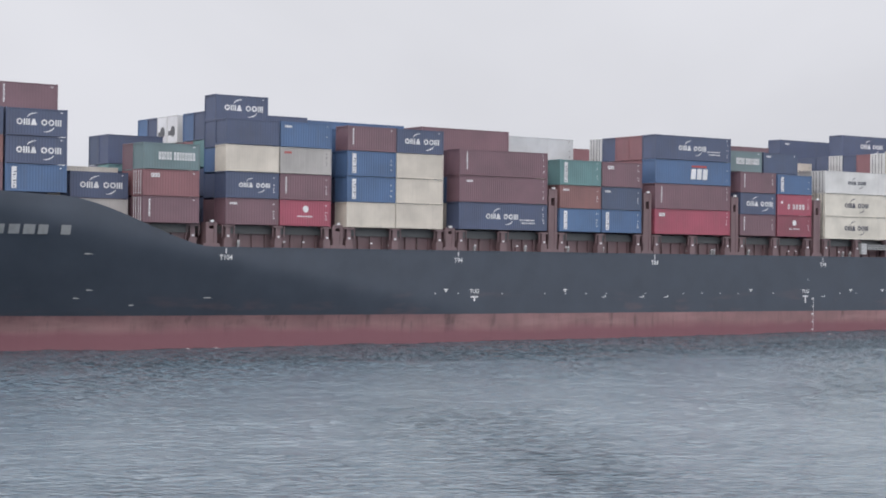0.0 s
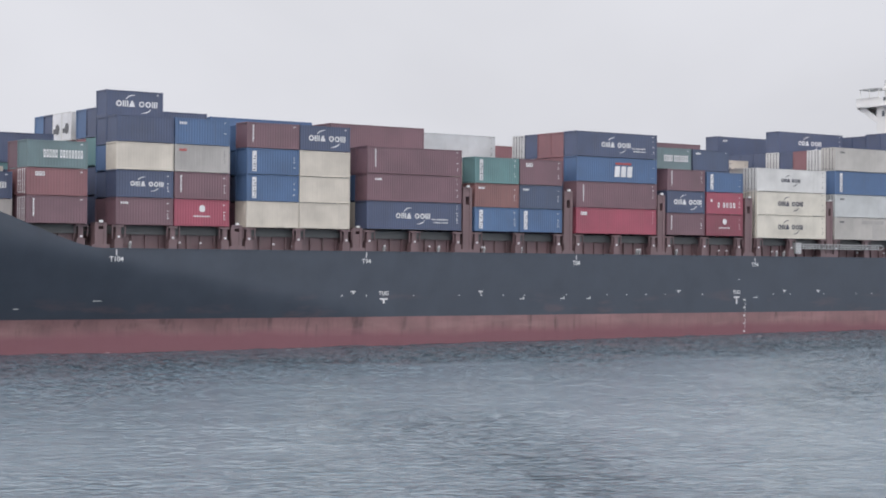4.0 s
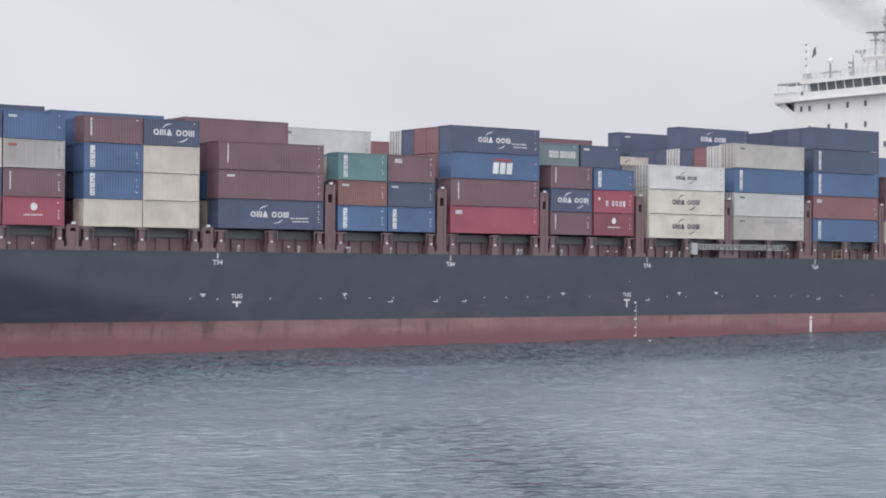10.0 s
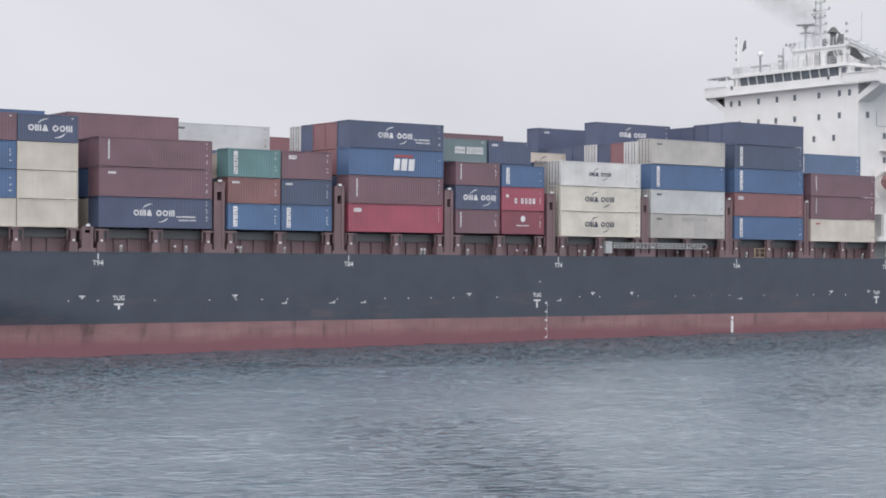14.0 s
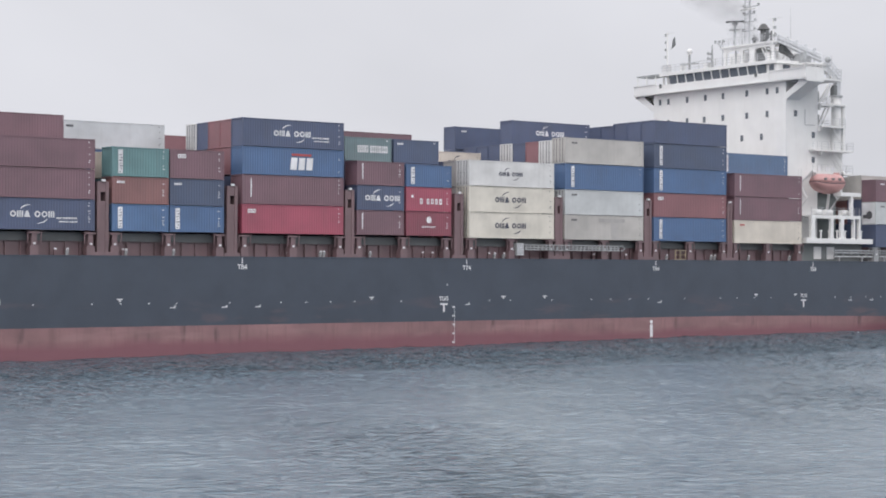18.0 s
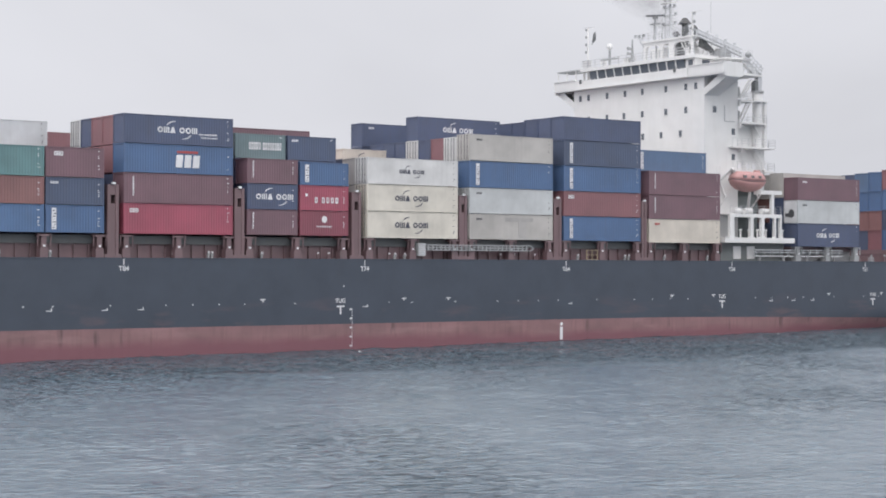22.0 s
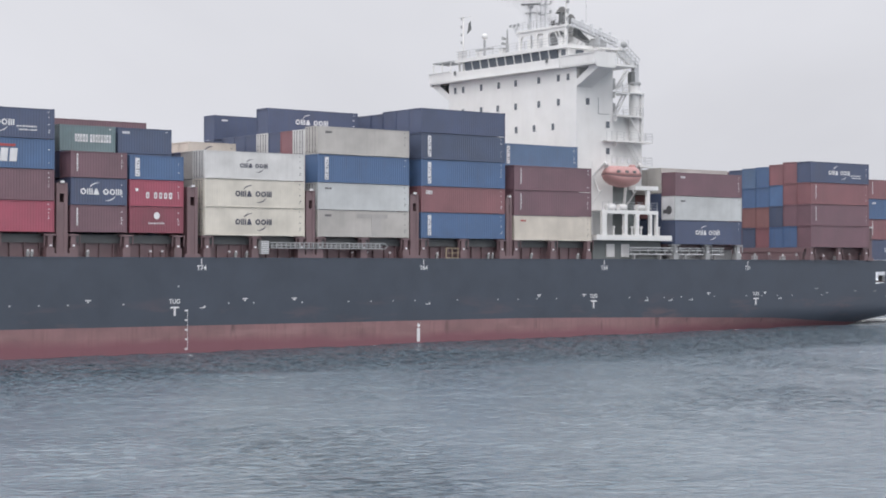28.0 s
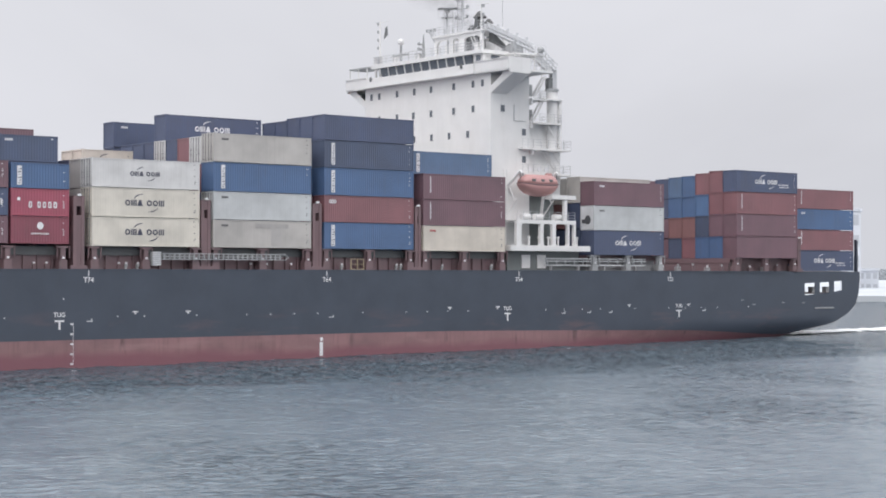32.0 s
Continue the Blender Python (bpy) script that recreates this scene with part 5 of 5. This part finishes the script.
q0, q1 = Vector((62.45, 3.5, 36.40)), Vector((64.85, 3.5, 34.70))
out = Vector((0.62, 0, 0.84)).normalized()
for d in (0.0, 0.45, 0.9):
    beam(bm, q0 + out * d, q1 + out * d, 0.055, 6)
for k in range(6):
    beam(bm, q0.lerp(q1, k / 5), q0.lerp(q1, k / 5) + out * 0.9, 0.055, 6)
part("jib_walkway_rail", bm, RAIL_GREY, crane, "grey walkway railing")
bm = bmesh.new()
bmesh.ops.create_uvsphere(bm, u_segments=16, v_segments=10, radius=0.42)
part("winch_drum", bm, SHIP_GREY, crane, "grey winch drum").location = (62.6, 3.5, 37.1)
p0, p1 = Vector((62.3, 4.3, 36.9)), Vector((58.0, 8.2, 39.6))
side = Vector((0.35, 0.40, 0.0))
bm = bmesh.new()
for s_ in (-1, 1):
    beam(bm, p0 + side * s_, p1 + side * s_, 0.12, 6)
    beam(bm, p0 + side * s_ + Vector((0, 0, 0.85)), p1 + side * s_ + Vector((0, 0, 0.85)), 0.10, 6)
    for k in range(12):
        a, b = p0.lerp(p1, k / 12) + side * s_, p0.lerp(p1, (k + 1) / 12) + side * s_
        beam(bm, a, b + Vector((0, 0, 0.85)), 0.06, 6)
        beam(bm, b, b + Vector((0, 0, 0.85)), 0.05, 6)
part("boom", bm, RAIL_GREY, crane, "pale grey lattice boom")
bm = bmesh.new()
beam(bm, p0 + Vector((0, 0, 0.42)), p1 + Vector((0, 0, 0.42)), 0.34, 4)
part("boom_girder", bm, RAIL_GREY, crane, "grey inner girder")
for k in range(4):
    c = p0.lerp(p1, 0.2 + 0.2 * k)
    part("boom_fitting", shape(box, c.x - 0.12, c.x + 0.12, c.y - 0.4, c.y - 0.1, c.z + 0.85, c.z + 1.2), RAIL_GREY, crane)
bm = bmesh.new()
prism(bm, [(58.4, 38.3), (60.6, 37.6), (60.4, 38.0), (58.5, 39.3)], "y", 7.6, 8.4)
part("winch_housing", bm, DARK_STEEL, crane, "dark winch housing under the boom")
aboard(crane, 0, 0, 0)

# railings and frames of the after bridge deck
clutter = tagged(new("after_bridge_deck"), "white railings, frames and lockers on the after bridge deck", "platform")
part("deck_plate", shape(box, 58.6, 63.6, 3.6, 10.4, 36.35, 36.5), SHIP_WHITE, clutter)
for y in (3.7, 6.9, 10.2):
    bm = bmesh.new()
    rail_run(bm, 58.6, 63.6, y, 36.5, 1.15, 0.9)
    part("railing", bm, RAIL_GREY, clutter, "grey pipe railing")
for k in range(5):
    x = 58.9 + k * 1.1
    part("frame_post", shape(box, x, x + 0.12, 4.2, 4.32, 33.95, 36.35), SHIP_WHITE, clutter)
    bm = bmesh.new()
    beam(bm, (x, 4.3, 34.1), (x + 1.0, 4.3, 36.3), 0.05, 6)
    part("brace", bm, SHIP_WHITE, clutter)
part("locker", shape(box, 59.4, 61.0, 5.0, 6.4, 36.5, 37.6), SHIP_GREY, clutter)
part("locker", shape(box, 61.6, 62.8, 7.6, 9.4, 36.5, 38.2), SHIP_GREY, clutter)
part("search_light", shape(beam, (59.0, 4.4, 37.0), (59.0, 4.4, 37.9), 0.3, 12), SHIP_GREY, clutter)
for k in range(3):
    bm = bmesh.new()
    beam(bm, (58.8 + k * 0.6, 8.5, 36.5), (60.4 + k * 0.7, 8.0, 40.2 - k * 0.6), 0.07, 6)
    part("stay", bm, SHIP_WHITE, clutter)
aboard(clutter, 0, 0, 0)

# stair tower and funnel casing abaft the house
tower = tagged(new("stair_tower"), "white steel after decks with landings, railings and stairs", "superstructure")
aboard(tower, 0, 0, 0)
part("casing", shape(box, 60.9, 66.8, 4.6, 26.0, 19.4, 28.0), SHIP_WHITE, tower)
# painted darker than the casing above, for the shade behind the lifeboat
part("lower_casing", shape(box, 60.9, 66.6, 5.6, 26.0, DECK, 19.4), HOUSE_SHADE, tower, "lower casing, grey-green darkened for shade")
part("funnel_casing", shape(box, 61.2, 65.4, 11.5, 20.5, 28.0, 39.3), SHIP_WHITE, tower, "white funnel casing")
for y, z, r in ((15.9, 42.5, 0.62), (14.2, 41.6, 0.42), (17.6, 41.2, 0.4)):
    pipe = part("exhaust_pipe", shape(beam, (63.3, y, 39.3), (63.3, y, z), r * 0.7, 14), DARK_STEEL, tower, "dark exhaust pipe")
    part("cowl", shape(beam, (63.3, y, z), (63.3, y, z + r * 1.3), r * 1.5, 14, r * 0.5), GASKET, pipe, "sooty black cowl")
for z, x1, y0 in ((21.9, 67.0, 2.9), (24.95, 67.1, 2.9), (28.15, 65.6, 3.0), (31.0, 63.4, 3.2)):
    f = part("landing", shape(box, 60.9, x1, y0, 7.0, z - 0.16, z + 0.05), SHIP_WHITE, tower)
    bm = bmesh.new()
    rail_run(bm, 60.9, x1, y0 + 0.05, z + 0.05, 1.05, 1.2)
    for y in np.arange(y0, 7.0, 1.2):
        box(bm, x1 - 0.05, x1, y, y + 0.05, z, z + 1.05)
    for zz in (0.4, 0.72, 1.05):
        box(bm, x1 - 0.05, x1, y0, 7.0, z + zz - 0.02, z + zz + 0.02)
    part("railing", bm, RAIL_GREY, f, "grey pipe railing")
    part("landing_bracket", shape(box, 60.95, 61.2, y0 + 0.2, 4.5, z - 0.7, z - 0.16), SHIP_WHITE, f)
    if z < 28:
        part("side_walkway", shape(box, 59.2, 60.9, y0, 3.7, z - 0.16, z + 0.05), SHIP_WHITE, f)
        bm = bmesh.new()
        rail_run(bm, 59.2, 60.9, y0 + 0.05, z + 0.05, 1.05, 0.85)
        part("railing", bm, RAIL_GREY, f, "grey pipe railing")
for z0, z1, xa, xb in ((21.75, 24.9, 66.0, 63.4), (24.95, 28.3, 66.0, 63.4), (28.35, 31.3, 61.4, 63.2), (31.35, 33.9, 61.6, 63.4)):
    bm = bmesh.new()
    for y in (3.5, 4.2):
        prism(bm, [(xa, z0), (xa + 0.22, z0), (xb + 0.22, z1), (xb, z1)], "y", y, y + 0.06)
    for k in range(12):
        u = (k + 0.5) / 12
        box(bm, xa + (xb - xa) * u - 0.02, xa + (xb - xa) * u + 0.24, 3.5, 4.26, z0 + (z1 - z0) * u, z0 + (z1 - z0) * u + 0.04)
    beam(bm, (xa + 0.1, 3.5, z0 + 1.0), (xb + 0.1, 3.5, z1 + 1.0), 0.035, 6)
    part("stair", bm, SHIP_WHITE, tower)
for z in (29.5, 32.6):
    part("deck_locker", shape(box, 61.3, 62.2, 4.6, 6.2, z - 1.1, z + 0.3), SHIP_GREY, tower)
part("support_column", shape(box, 65.6, 66.0, 3.4, 3.8, 24.9, 31.2), SHIP_WHITE, tower)
for x in (60.4, 61.9, 63.0):
    part("life_ring", shape(beam, (x, 3.0, 22.4), (x, 2.9, 22.4), 0.32, 14), MARK_WHITE, tower, "white life ring")

# boat deck: white portal frame, lifeboat in its davits
portal = tagged(new("boat_deck_frame"), "white steel boat deck frame with rounded openings at the ship's side", "superstructure")
aboard(portal, 0, 0, 0)
part("slab", shape(box, 54.6, 67.4, -0.2, 4.2, 12.45, 13.1), SHIP_WHITE, portal)
part("top_beam", shape(box, 55.6, 65.1, -0.1, 0.35, 15.70, 16.15), SHIP_WHITE, portal)
for x0, x1 in ((55.6, 56.35), (59.35, 59.85), (61.3, 61.85), (63.75, 64.05), (64.8, 65.1)):
    part("frame_post", shape(box, x0, x1, -0.09, 0.34, 13.1, 15.70), SHIP_WHITE, portal)
for xl, xr in ((56.35, 59.35), (59.85, 61.3), (61.85, 63.75)):
    for x, s_ in ((xl, 1), (xr, -1)):
        for z, t_ in ((15.70, -1), (13.1, 1)):
            bm = bmesh.new()
            prism(bm, [(x, z), (x + s_ * 0.24, z), (x + s_ * 0.08, z + t_ * 0.08), (x, z + t_ * 0.24)], "y", -0.085, 0.335)
            part("corner_gusset", bm, SHIP_WHITE, portal)
part("upper_deck", shape(box, 55.6, 65.1, 0.35, 6.4, 15.95, 16.12), SHIP_WHITE, portal)
# both walls carry the recess's shade in their dark colour
part("back_wall", shape(box, 55.0, 65.6, 5.2, 5.4, 10.1, 18.6), HOUSE_SHADE, portal, "house side behind the boat deck, grey-green darkened for shade")
part("lower_house", shape(box, 55.2, 66.8, 1.2, 4.0, DECK, 12.45), HOUSE_SHADE, portal, "deckhouse under the boat deck, grey-green darkened for shade")
for x in (57.4, 59.9):
    part("lower_door", shape(box, x, x + 1.35, 1.08, 1.2, DECK + 0.3, 12.0), SHIP_WHITE, portal, "white door")
part("tee_post", shape(box, 63.3, 63.75, 0.0, 0.4, 16.1, 18.7), SHIP_WHITE, portal)
part("tee_beam", shape(box, 61.2, 65.1, -0.1, 1.2, 18.7, 19.2), SHIP_WHITE, portal)
bm = bmesh.new()
rail_run(bm, 55.7, 65.0, 0.0, 16.12, 1.0, 1.0)
part("railing", bm, RAIL_GREY, portal, "grey pipe railing")
for x in (57.8, 59.8, 62.9):
    raft = tagged(new("liferaft_canister"), "white cylindrical liferaft canister on the boat deck", "life raft", "liferafts on the boat deck")
    part("drum", shape(beam, (-0.65, 0, 0.42), (0.65, 0, 0.42), 0.38, 16), SHIP_WHITE, raft)
    part("cradle", shape(box, -0.5, 0.5, -0.3, 0.3, 0.0, 0.10), SHIP_GREY, raft)
    aboard(raft, x, 0.9, 16.12)


def lifeboat_shell(bm, rows):
    """Rings from the keel up: (height amidships, length, breadth, rise towards the ends)."""
    rings = []
    for z, length, breadth, rise in rows:
        ring = []
        for k in range(32):
            a = k * math.tau / 32
            c, s_ = math.cos(a), math.sin(a)
            ring.append(bm.verts.new((length / 2 * math.copysign(abs(c) ** 0.7, c), breadth / 2 * math.copysign(abs(s_) ** 0.62, s_), z + rise * c * c)))
        rings.append(ring)
    for r, q in zip(rings, rings[1:]):
        for k in range(32):
            bm.faces.new((r[k], r[(k + 1) % 32], q[(k + 1) % 32], q[k]))
    bm.faces.new(rings[0][::-1])
    bm.faces.new(rings[-1])


boat = tagged(new("lifeboat"), "faded orange enclosed lifeboat hanging in its davits", "lifeboat")
part("hull", shape(lifeboat_shell, ((0.0, 2.6, 0.5, 0.25), (0.22, 4.1, 1.5, 0.28), (0.6, 5.1, 2.15, 0.28), (1.0, 5.6, 2.42, 0.26), (1.28, 5.8, 2.48, 0.24))), LIFEBOAT_ORANGE, boat)
part("fender_strip", shape(lifeboat_shell, ((1.28, 5.86, 2.56, 0.24), (1.40, 5.86, 2.56, 0.24))), DECK_RED, boat, "dark red fender strip")
part("canopy", shape(lifeboat_shell, ((1.40, 5.76, 2.44, 0.24), (1.8, 5.5, 2.3, 0.16), (2.2, 5.1, 1.95, 0.08), (2.48, 4.6, 1.4, 0.03), (2.6, 3.6, 0.7, 0.0))), LIFEBOAT_ORANGE, boat)
part("steering_dome", shape(beam, (1.75, 0, 2.35), (1.75, 0, 2.85), 0.52, 14, 0.40), LIFEBOAT_ORANGE, boat)
for x in (-1.8, -0.4, 0.9):
    part("hatch", shape(box, x, x + 0.5, -1.17, -1.02, 1.75, 2.05), DARK_STEEL, boat, "dark hatch window")
for x in (-2.4, 2.4):
    part("lifting_hook", shape(beam, (x, 0, 2.2), (x, 0, 2.75), 0.12, 8), SHIP_GREY, boat)
aboard(boat, 60.15, 1.3, 19.0)
for ob in boat.children:
    if ob.name.startswith(("hull", "canopy")):
        for f in ob.data.polygons:
            f.use_smooth = len(f.vertices) == 4
for x in (57.35, 63.2):
    dv = tagged(new("davit"), "white steel lifeboat davit arm with falls", "davit", "lifeboat davits")
    bm = bmesh.new()
    for a, b, r in (((0, 4.0, 0), (0, 3.4, 4.2), 0.20), ((0, 3.4, 4.2), (0, 1.0, 5.9), 0.16), ((0.25, 3.4, 4.2), (0.25, 2.3, 2.2), 0.1), ((0, 4.0, 0.2), (0.5, 2.2, 2.6), 0.09)):
        beam(bm, a, b, r)
    part("arm", bm, SHIP_WHITE, dv)
    part("fall", shape(beam, (0, 1.1, 5.8), (0, 1.1, 4.6), 0.04, 6), DARK_STEEL, dv)
    aboard(dv, x, 0.2, 16.1)
lad = tagged(new("escape_ladder"), "white vertical ladder and pipes beside the house", "ladder")
for x in (0, 0.5):
    part("stringer", shape(box, x, x + 0.07, 0, 0.07, 0, 9.0), SHIP_WHITE, lad)
for k in range(26):
    part("rung", shape(box, 0.07, 0.5, 0.02, 0.05, 0.3 + k * 0.34, 0.34 + k * 0.34), SHIP_WHITE, lad)
aboard(lad, 55.0, 1.6, 13.1)
for k in range(7):
    vt = tagged(new("deck_vent"), "small white mushroom vent pipe by the house", "vent", "deck vents")
    part("pipe", shape(beam, (0, 0, 0), (0, 0, 0.9), 0.11), SHIP_WHITE, vt)
    part("cap", shape(beam, (0, 0, 0.9), (0, 0, 1.1), 0.2), SHIP_WHITE, vt)
    aboard(vt, 56.5 + k * 1.55, 0.5, 13.1 if k < 7 else 10)
gang = tagged(new("stowed_gangway"), "grey aluminium gangway and pipes stowed along the after deck", "gangway")
for z, r in ((11.55, 0.09), (11.25, 0.07), (10.75, 0.09)):
    part("pipe", shape(beam, (60.6, 0.55, z), (77.6, 0.55, z), r, 8), RAIL_GREY, gang)
for k in range(12):
    part("rung", shape(box, 61.0 + 1.45 * k, 61.12 + 1.45 * k, 0.5, 0.62, 10.7, 11.6), SHIP_GREY, gang)
for x in (61.5, 66.0, 70.4, 75.8):
    part("support", shape(box, x, x + 0.2, 0.45, 0.75, DECK - 0.05, 10.75), SHIP_GREY, gang)
aboard(gang, 0, 0, 0)
for k in range(9):
    ft = tagged(new("deck_fitting"), "small grey and white deck fitting on the after deck", "deck fitting", "after deck fittings")
    part("base", shape(box, -0.35, 0.35, 0, 0.5, 0, 0.55 + 0.1 * (k % 3)), SHIP_GREY if k % 2 else DECK_RED, ft)
    part("cap", shape(beam, (0, 0.2, 0.5), (0, 0.2, 0.85 + 0.1 * (k % 3)), 0.15, 8), MARK_WHITE if k % 3 == 0 else SHIP_GREY, ft)
    aboard(ft, 80.8 + 2.75 * k, 0.4, DECK - 0.05)
bm = bmesh.new()
rail_run(bm, 80.5, 105.5, 0.25, DECK, 1.05, 1.5)
aboard(tagged(new("deck_rail", finish(bm, "deck_rail", DECK_RED)), "red-brown steel guard rail along the after deck", "railing", "deck rails"), 0, 0, 0)

# ---------------------------------------------------------------- the far shore, its murk painted into the colours
HAZE = haze_material("haze_tinted_concrete", (0.60, 0.62, 0.66))
HAZE_DARK = haze_material("haze_tinted_windows", (0.44, 0.455, 0.49))
HAZE_LAND = haze_material("haze_tinted_land", (0.50, 0.53, 0.56))


def around(az, dist):
    return dist * math.sin(radians(az)), dist * math.cos(radians(az))


bm = bmesh.new()
rng = random.Random(9)
front, back = [], []
for k in range(121):
    az = 49.0 + k * 0.5
    x, y = around(az, 480)
    front.append((bm.verts.new((x, y, -0.5)), bm.verts.new((x, y, 1.6))))
    x, y = around(az, 680)
    back.append(bm.verts.new((x, y, 3.4 + 2.8 * noise.noise((az * 0.2, 1, 1)))))
for k in range(120):
    bm.faces.new((front[k][0], front[k + 1][0], front[k + 1][1], front[k][1]))
    bm.faces.new((front[k][1], front[k + 1][1], back[k + 1], back[k]))
tagged(new("far_shore", finish(bm, "far_shore", HAZE_LAND)), "low far shore painted pale for haze", "shore", kind="structure")


def far_building(az, dist, w, d, h, cols, rows):
    b = tagged(new("apartment_building"), "far concrete building painted pale for haze", "building", "far buildings")
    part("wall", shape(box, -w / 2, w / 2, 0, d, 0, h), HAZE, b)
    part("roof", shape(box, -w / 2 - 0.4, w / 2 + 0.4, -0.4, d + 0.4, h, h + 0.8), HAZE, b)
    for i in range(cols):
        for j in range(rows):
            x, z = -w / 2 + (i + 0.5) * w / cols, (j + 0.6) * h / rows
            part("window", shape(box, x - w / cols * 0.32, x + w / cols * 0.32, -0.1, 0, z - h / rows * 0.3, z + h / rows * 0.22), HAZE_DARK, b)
    x, y = around(az, dist)
    b.matrix_world = pose(x, y, 1.0, 0, 0, -az)


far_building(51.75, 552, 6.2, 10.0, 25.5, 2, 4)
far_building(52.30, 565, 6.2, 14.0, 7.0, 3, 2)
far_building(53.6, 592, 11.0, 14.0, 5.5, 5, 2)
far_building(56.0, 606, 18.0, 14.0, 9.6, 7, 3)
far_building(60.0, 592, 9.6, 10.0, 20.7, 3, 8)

# ---------------------------------------------------------------- the wake
FOAM = paint("white_sea_foam", (0.80, 0.82, 0.83), rust=0.0, fade=0.05, rough=0.9, streak=0.0)
bm = bmesh.new()
wk = random.Random(21)
for k in range(1500):
    u = wk.random() ** 1.3
    x = 104.0 + u * 190.0
    y = 7.0 + wk.gauss(0, 0.8 + u * 5.0) + u * 4
    r = wk.uniform(0.2, 0.9) * (1 - 0.5 * u)
    n = 7
    ring = [bm.verts.new((x + r * 2.2 * wk.uniform(0.6, 1.1) * math.cos(a * math.tau / n), y + r * wk.uniform(0.6, 1.1) * math.sin(a * math.tau / n), 0.16)) for a in range(n)]
    c = bm.verts.new((x, y, 0.16 + r * 0.22))
    for a in range(n):
        bm.faces.new((ring[a], ring[(a + 1) % n], c))
wake = tagged(new("wake_foam", finish(bm, "wake_foam", FOAM)), "white foam of the ship's wake", "foam", kind="stuff")
aboard(wake, 0, 0, 0)
LEVEL.append(wake)
bm = bmesh.new()
for k in range(16):
    x = wk.uniform(-105, 80)
    y = MID - half_breadth(x, 0.2) - 0.6 - wk.random() ** 2 * 7.0
    r = wk.uniform(0.05, 0.11)
    n = 6
    ring = [bm.verts.new((x + r * wk.uniform(2.0, 4.2) * math.cos(a * math.tau / n), y + r * math.sin(a * math.tau / n), 0.04)) for a in range(n)]
    c = bm.verts.new((x, y, 0.04 + r * 0.2))
    for a in range(n):
        bm.faces.new((ring[a], ring[(a + 1) % n], c))
flecks = tagged(new("foam_flecks", finish(bm, "foam_flecks", FOAM)), "small white foam flecks along the waterline", "foam", kind="stuff")
aboard(flecks, 0, 0, 0)
LEVEL.append(flecks)

# ---------------------------------------------------------------- thin exhaust smoke over the funnel
def smoke_material():
    m, n, l, p = node_material("thin_grey_exhaust_smoke")
    tx = noise_node(n, l, 1.3, 4.0)
    co, flat, fade, cut = n.new("ShaderNodeTexCoord"), n.new("ShaderNodeVectorMath"), n.new("ShaderNodeVectorMath"), n.new("ShaderNodeMath")
    flat.operation = "MULTIPLY"
    flat.inputs[1].default_value = (1, 0, 1)
    fade.operation = "LENGTH"
    l.new(co.outputs["Object"], flat.inputs[0])
    l.new(flat.outputs[0], fade.inputs[0])
    cut.operation = "MULTIPLY"
    l.new(band(n, l, fade.outputs["Value"], 0.10, 0.95, 0.15, 0.0), cut.inputs[0])
    l.new(band(n, l, tx.outputs["Fac"], 0.30, 0.65, 0.2, 1.0), cut.inputs[1])
    p.inputs["Base Color"].default_value = (0.27, 0.265, 0.28, 1)
    p.inputs["Roughness"].default_value = 1.0
    p.inputs["Specular IOR Level"].default_value = 0.0
    l.new(cut.outputs[0], p.inputs["Alpha"])
    return m


SMOKE = smoke_material()
plume = tagged(new("exhaust_smoke"), "thin grey exhaust smoke drifting forward from the funnel", "smoke")
sk = random.Random(8)
for k in range(9):
    bm = bmesh.new()
    bmesh.ops.create_icosphere(bm, subdivisions=3, radius=1.0)
    for v in bm.verts:
        v.co.y *= 1 + 0.5 * noise.noise(v.co * 1.6 + Vector((k * 7.1, 0, 0)))
    puff = part("smoke_puff", bm, SMOKE, plume)
    for f in puff.data.polygons:
        f.use_smooth = True
    puff.visible_shadow = False
    r = 1.5 + 0.28 * k
    puff.matrix_basis = pose(-0.10 * k * k - 1.3 * k, sk.uniform(-1.2, 1.2), 0.95 * k + sk.uniform(-0.3, 0.3), 0, sk.uniform(-20, 20), -35) @ Matrix.Diagonal((r * 1.3, r * 0.35, r, 1))
aboard(plume, 62.8, 15.5, 40.6)


# ---------------------------------------------------------------- what moves
def motions():
    # the ship sits deeper at the stern than at the bow; her foam stays level
    for ob, place in MOVING:
        trim = pose(0, 0, 0) if ob in LEVEL else pose(0, 0, -0.5, 0, 0.39, 0)
        walk(ob, [(t, pose(x, y, 0) @ trim @ place) for t, x, y in SHIP])

    walk(WATER, [(t, pose(-0.30 * t, -0.22 * t, 0.02)) for t in (0.0, 16.0, 32.0)])


motions()
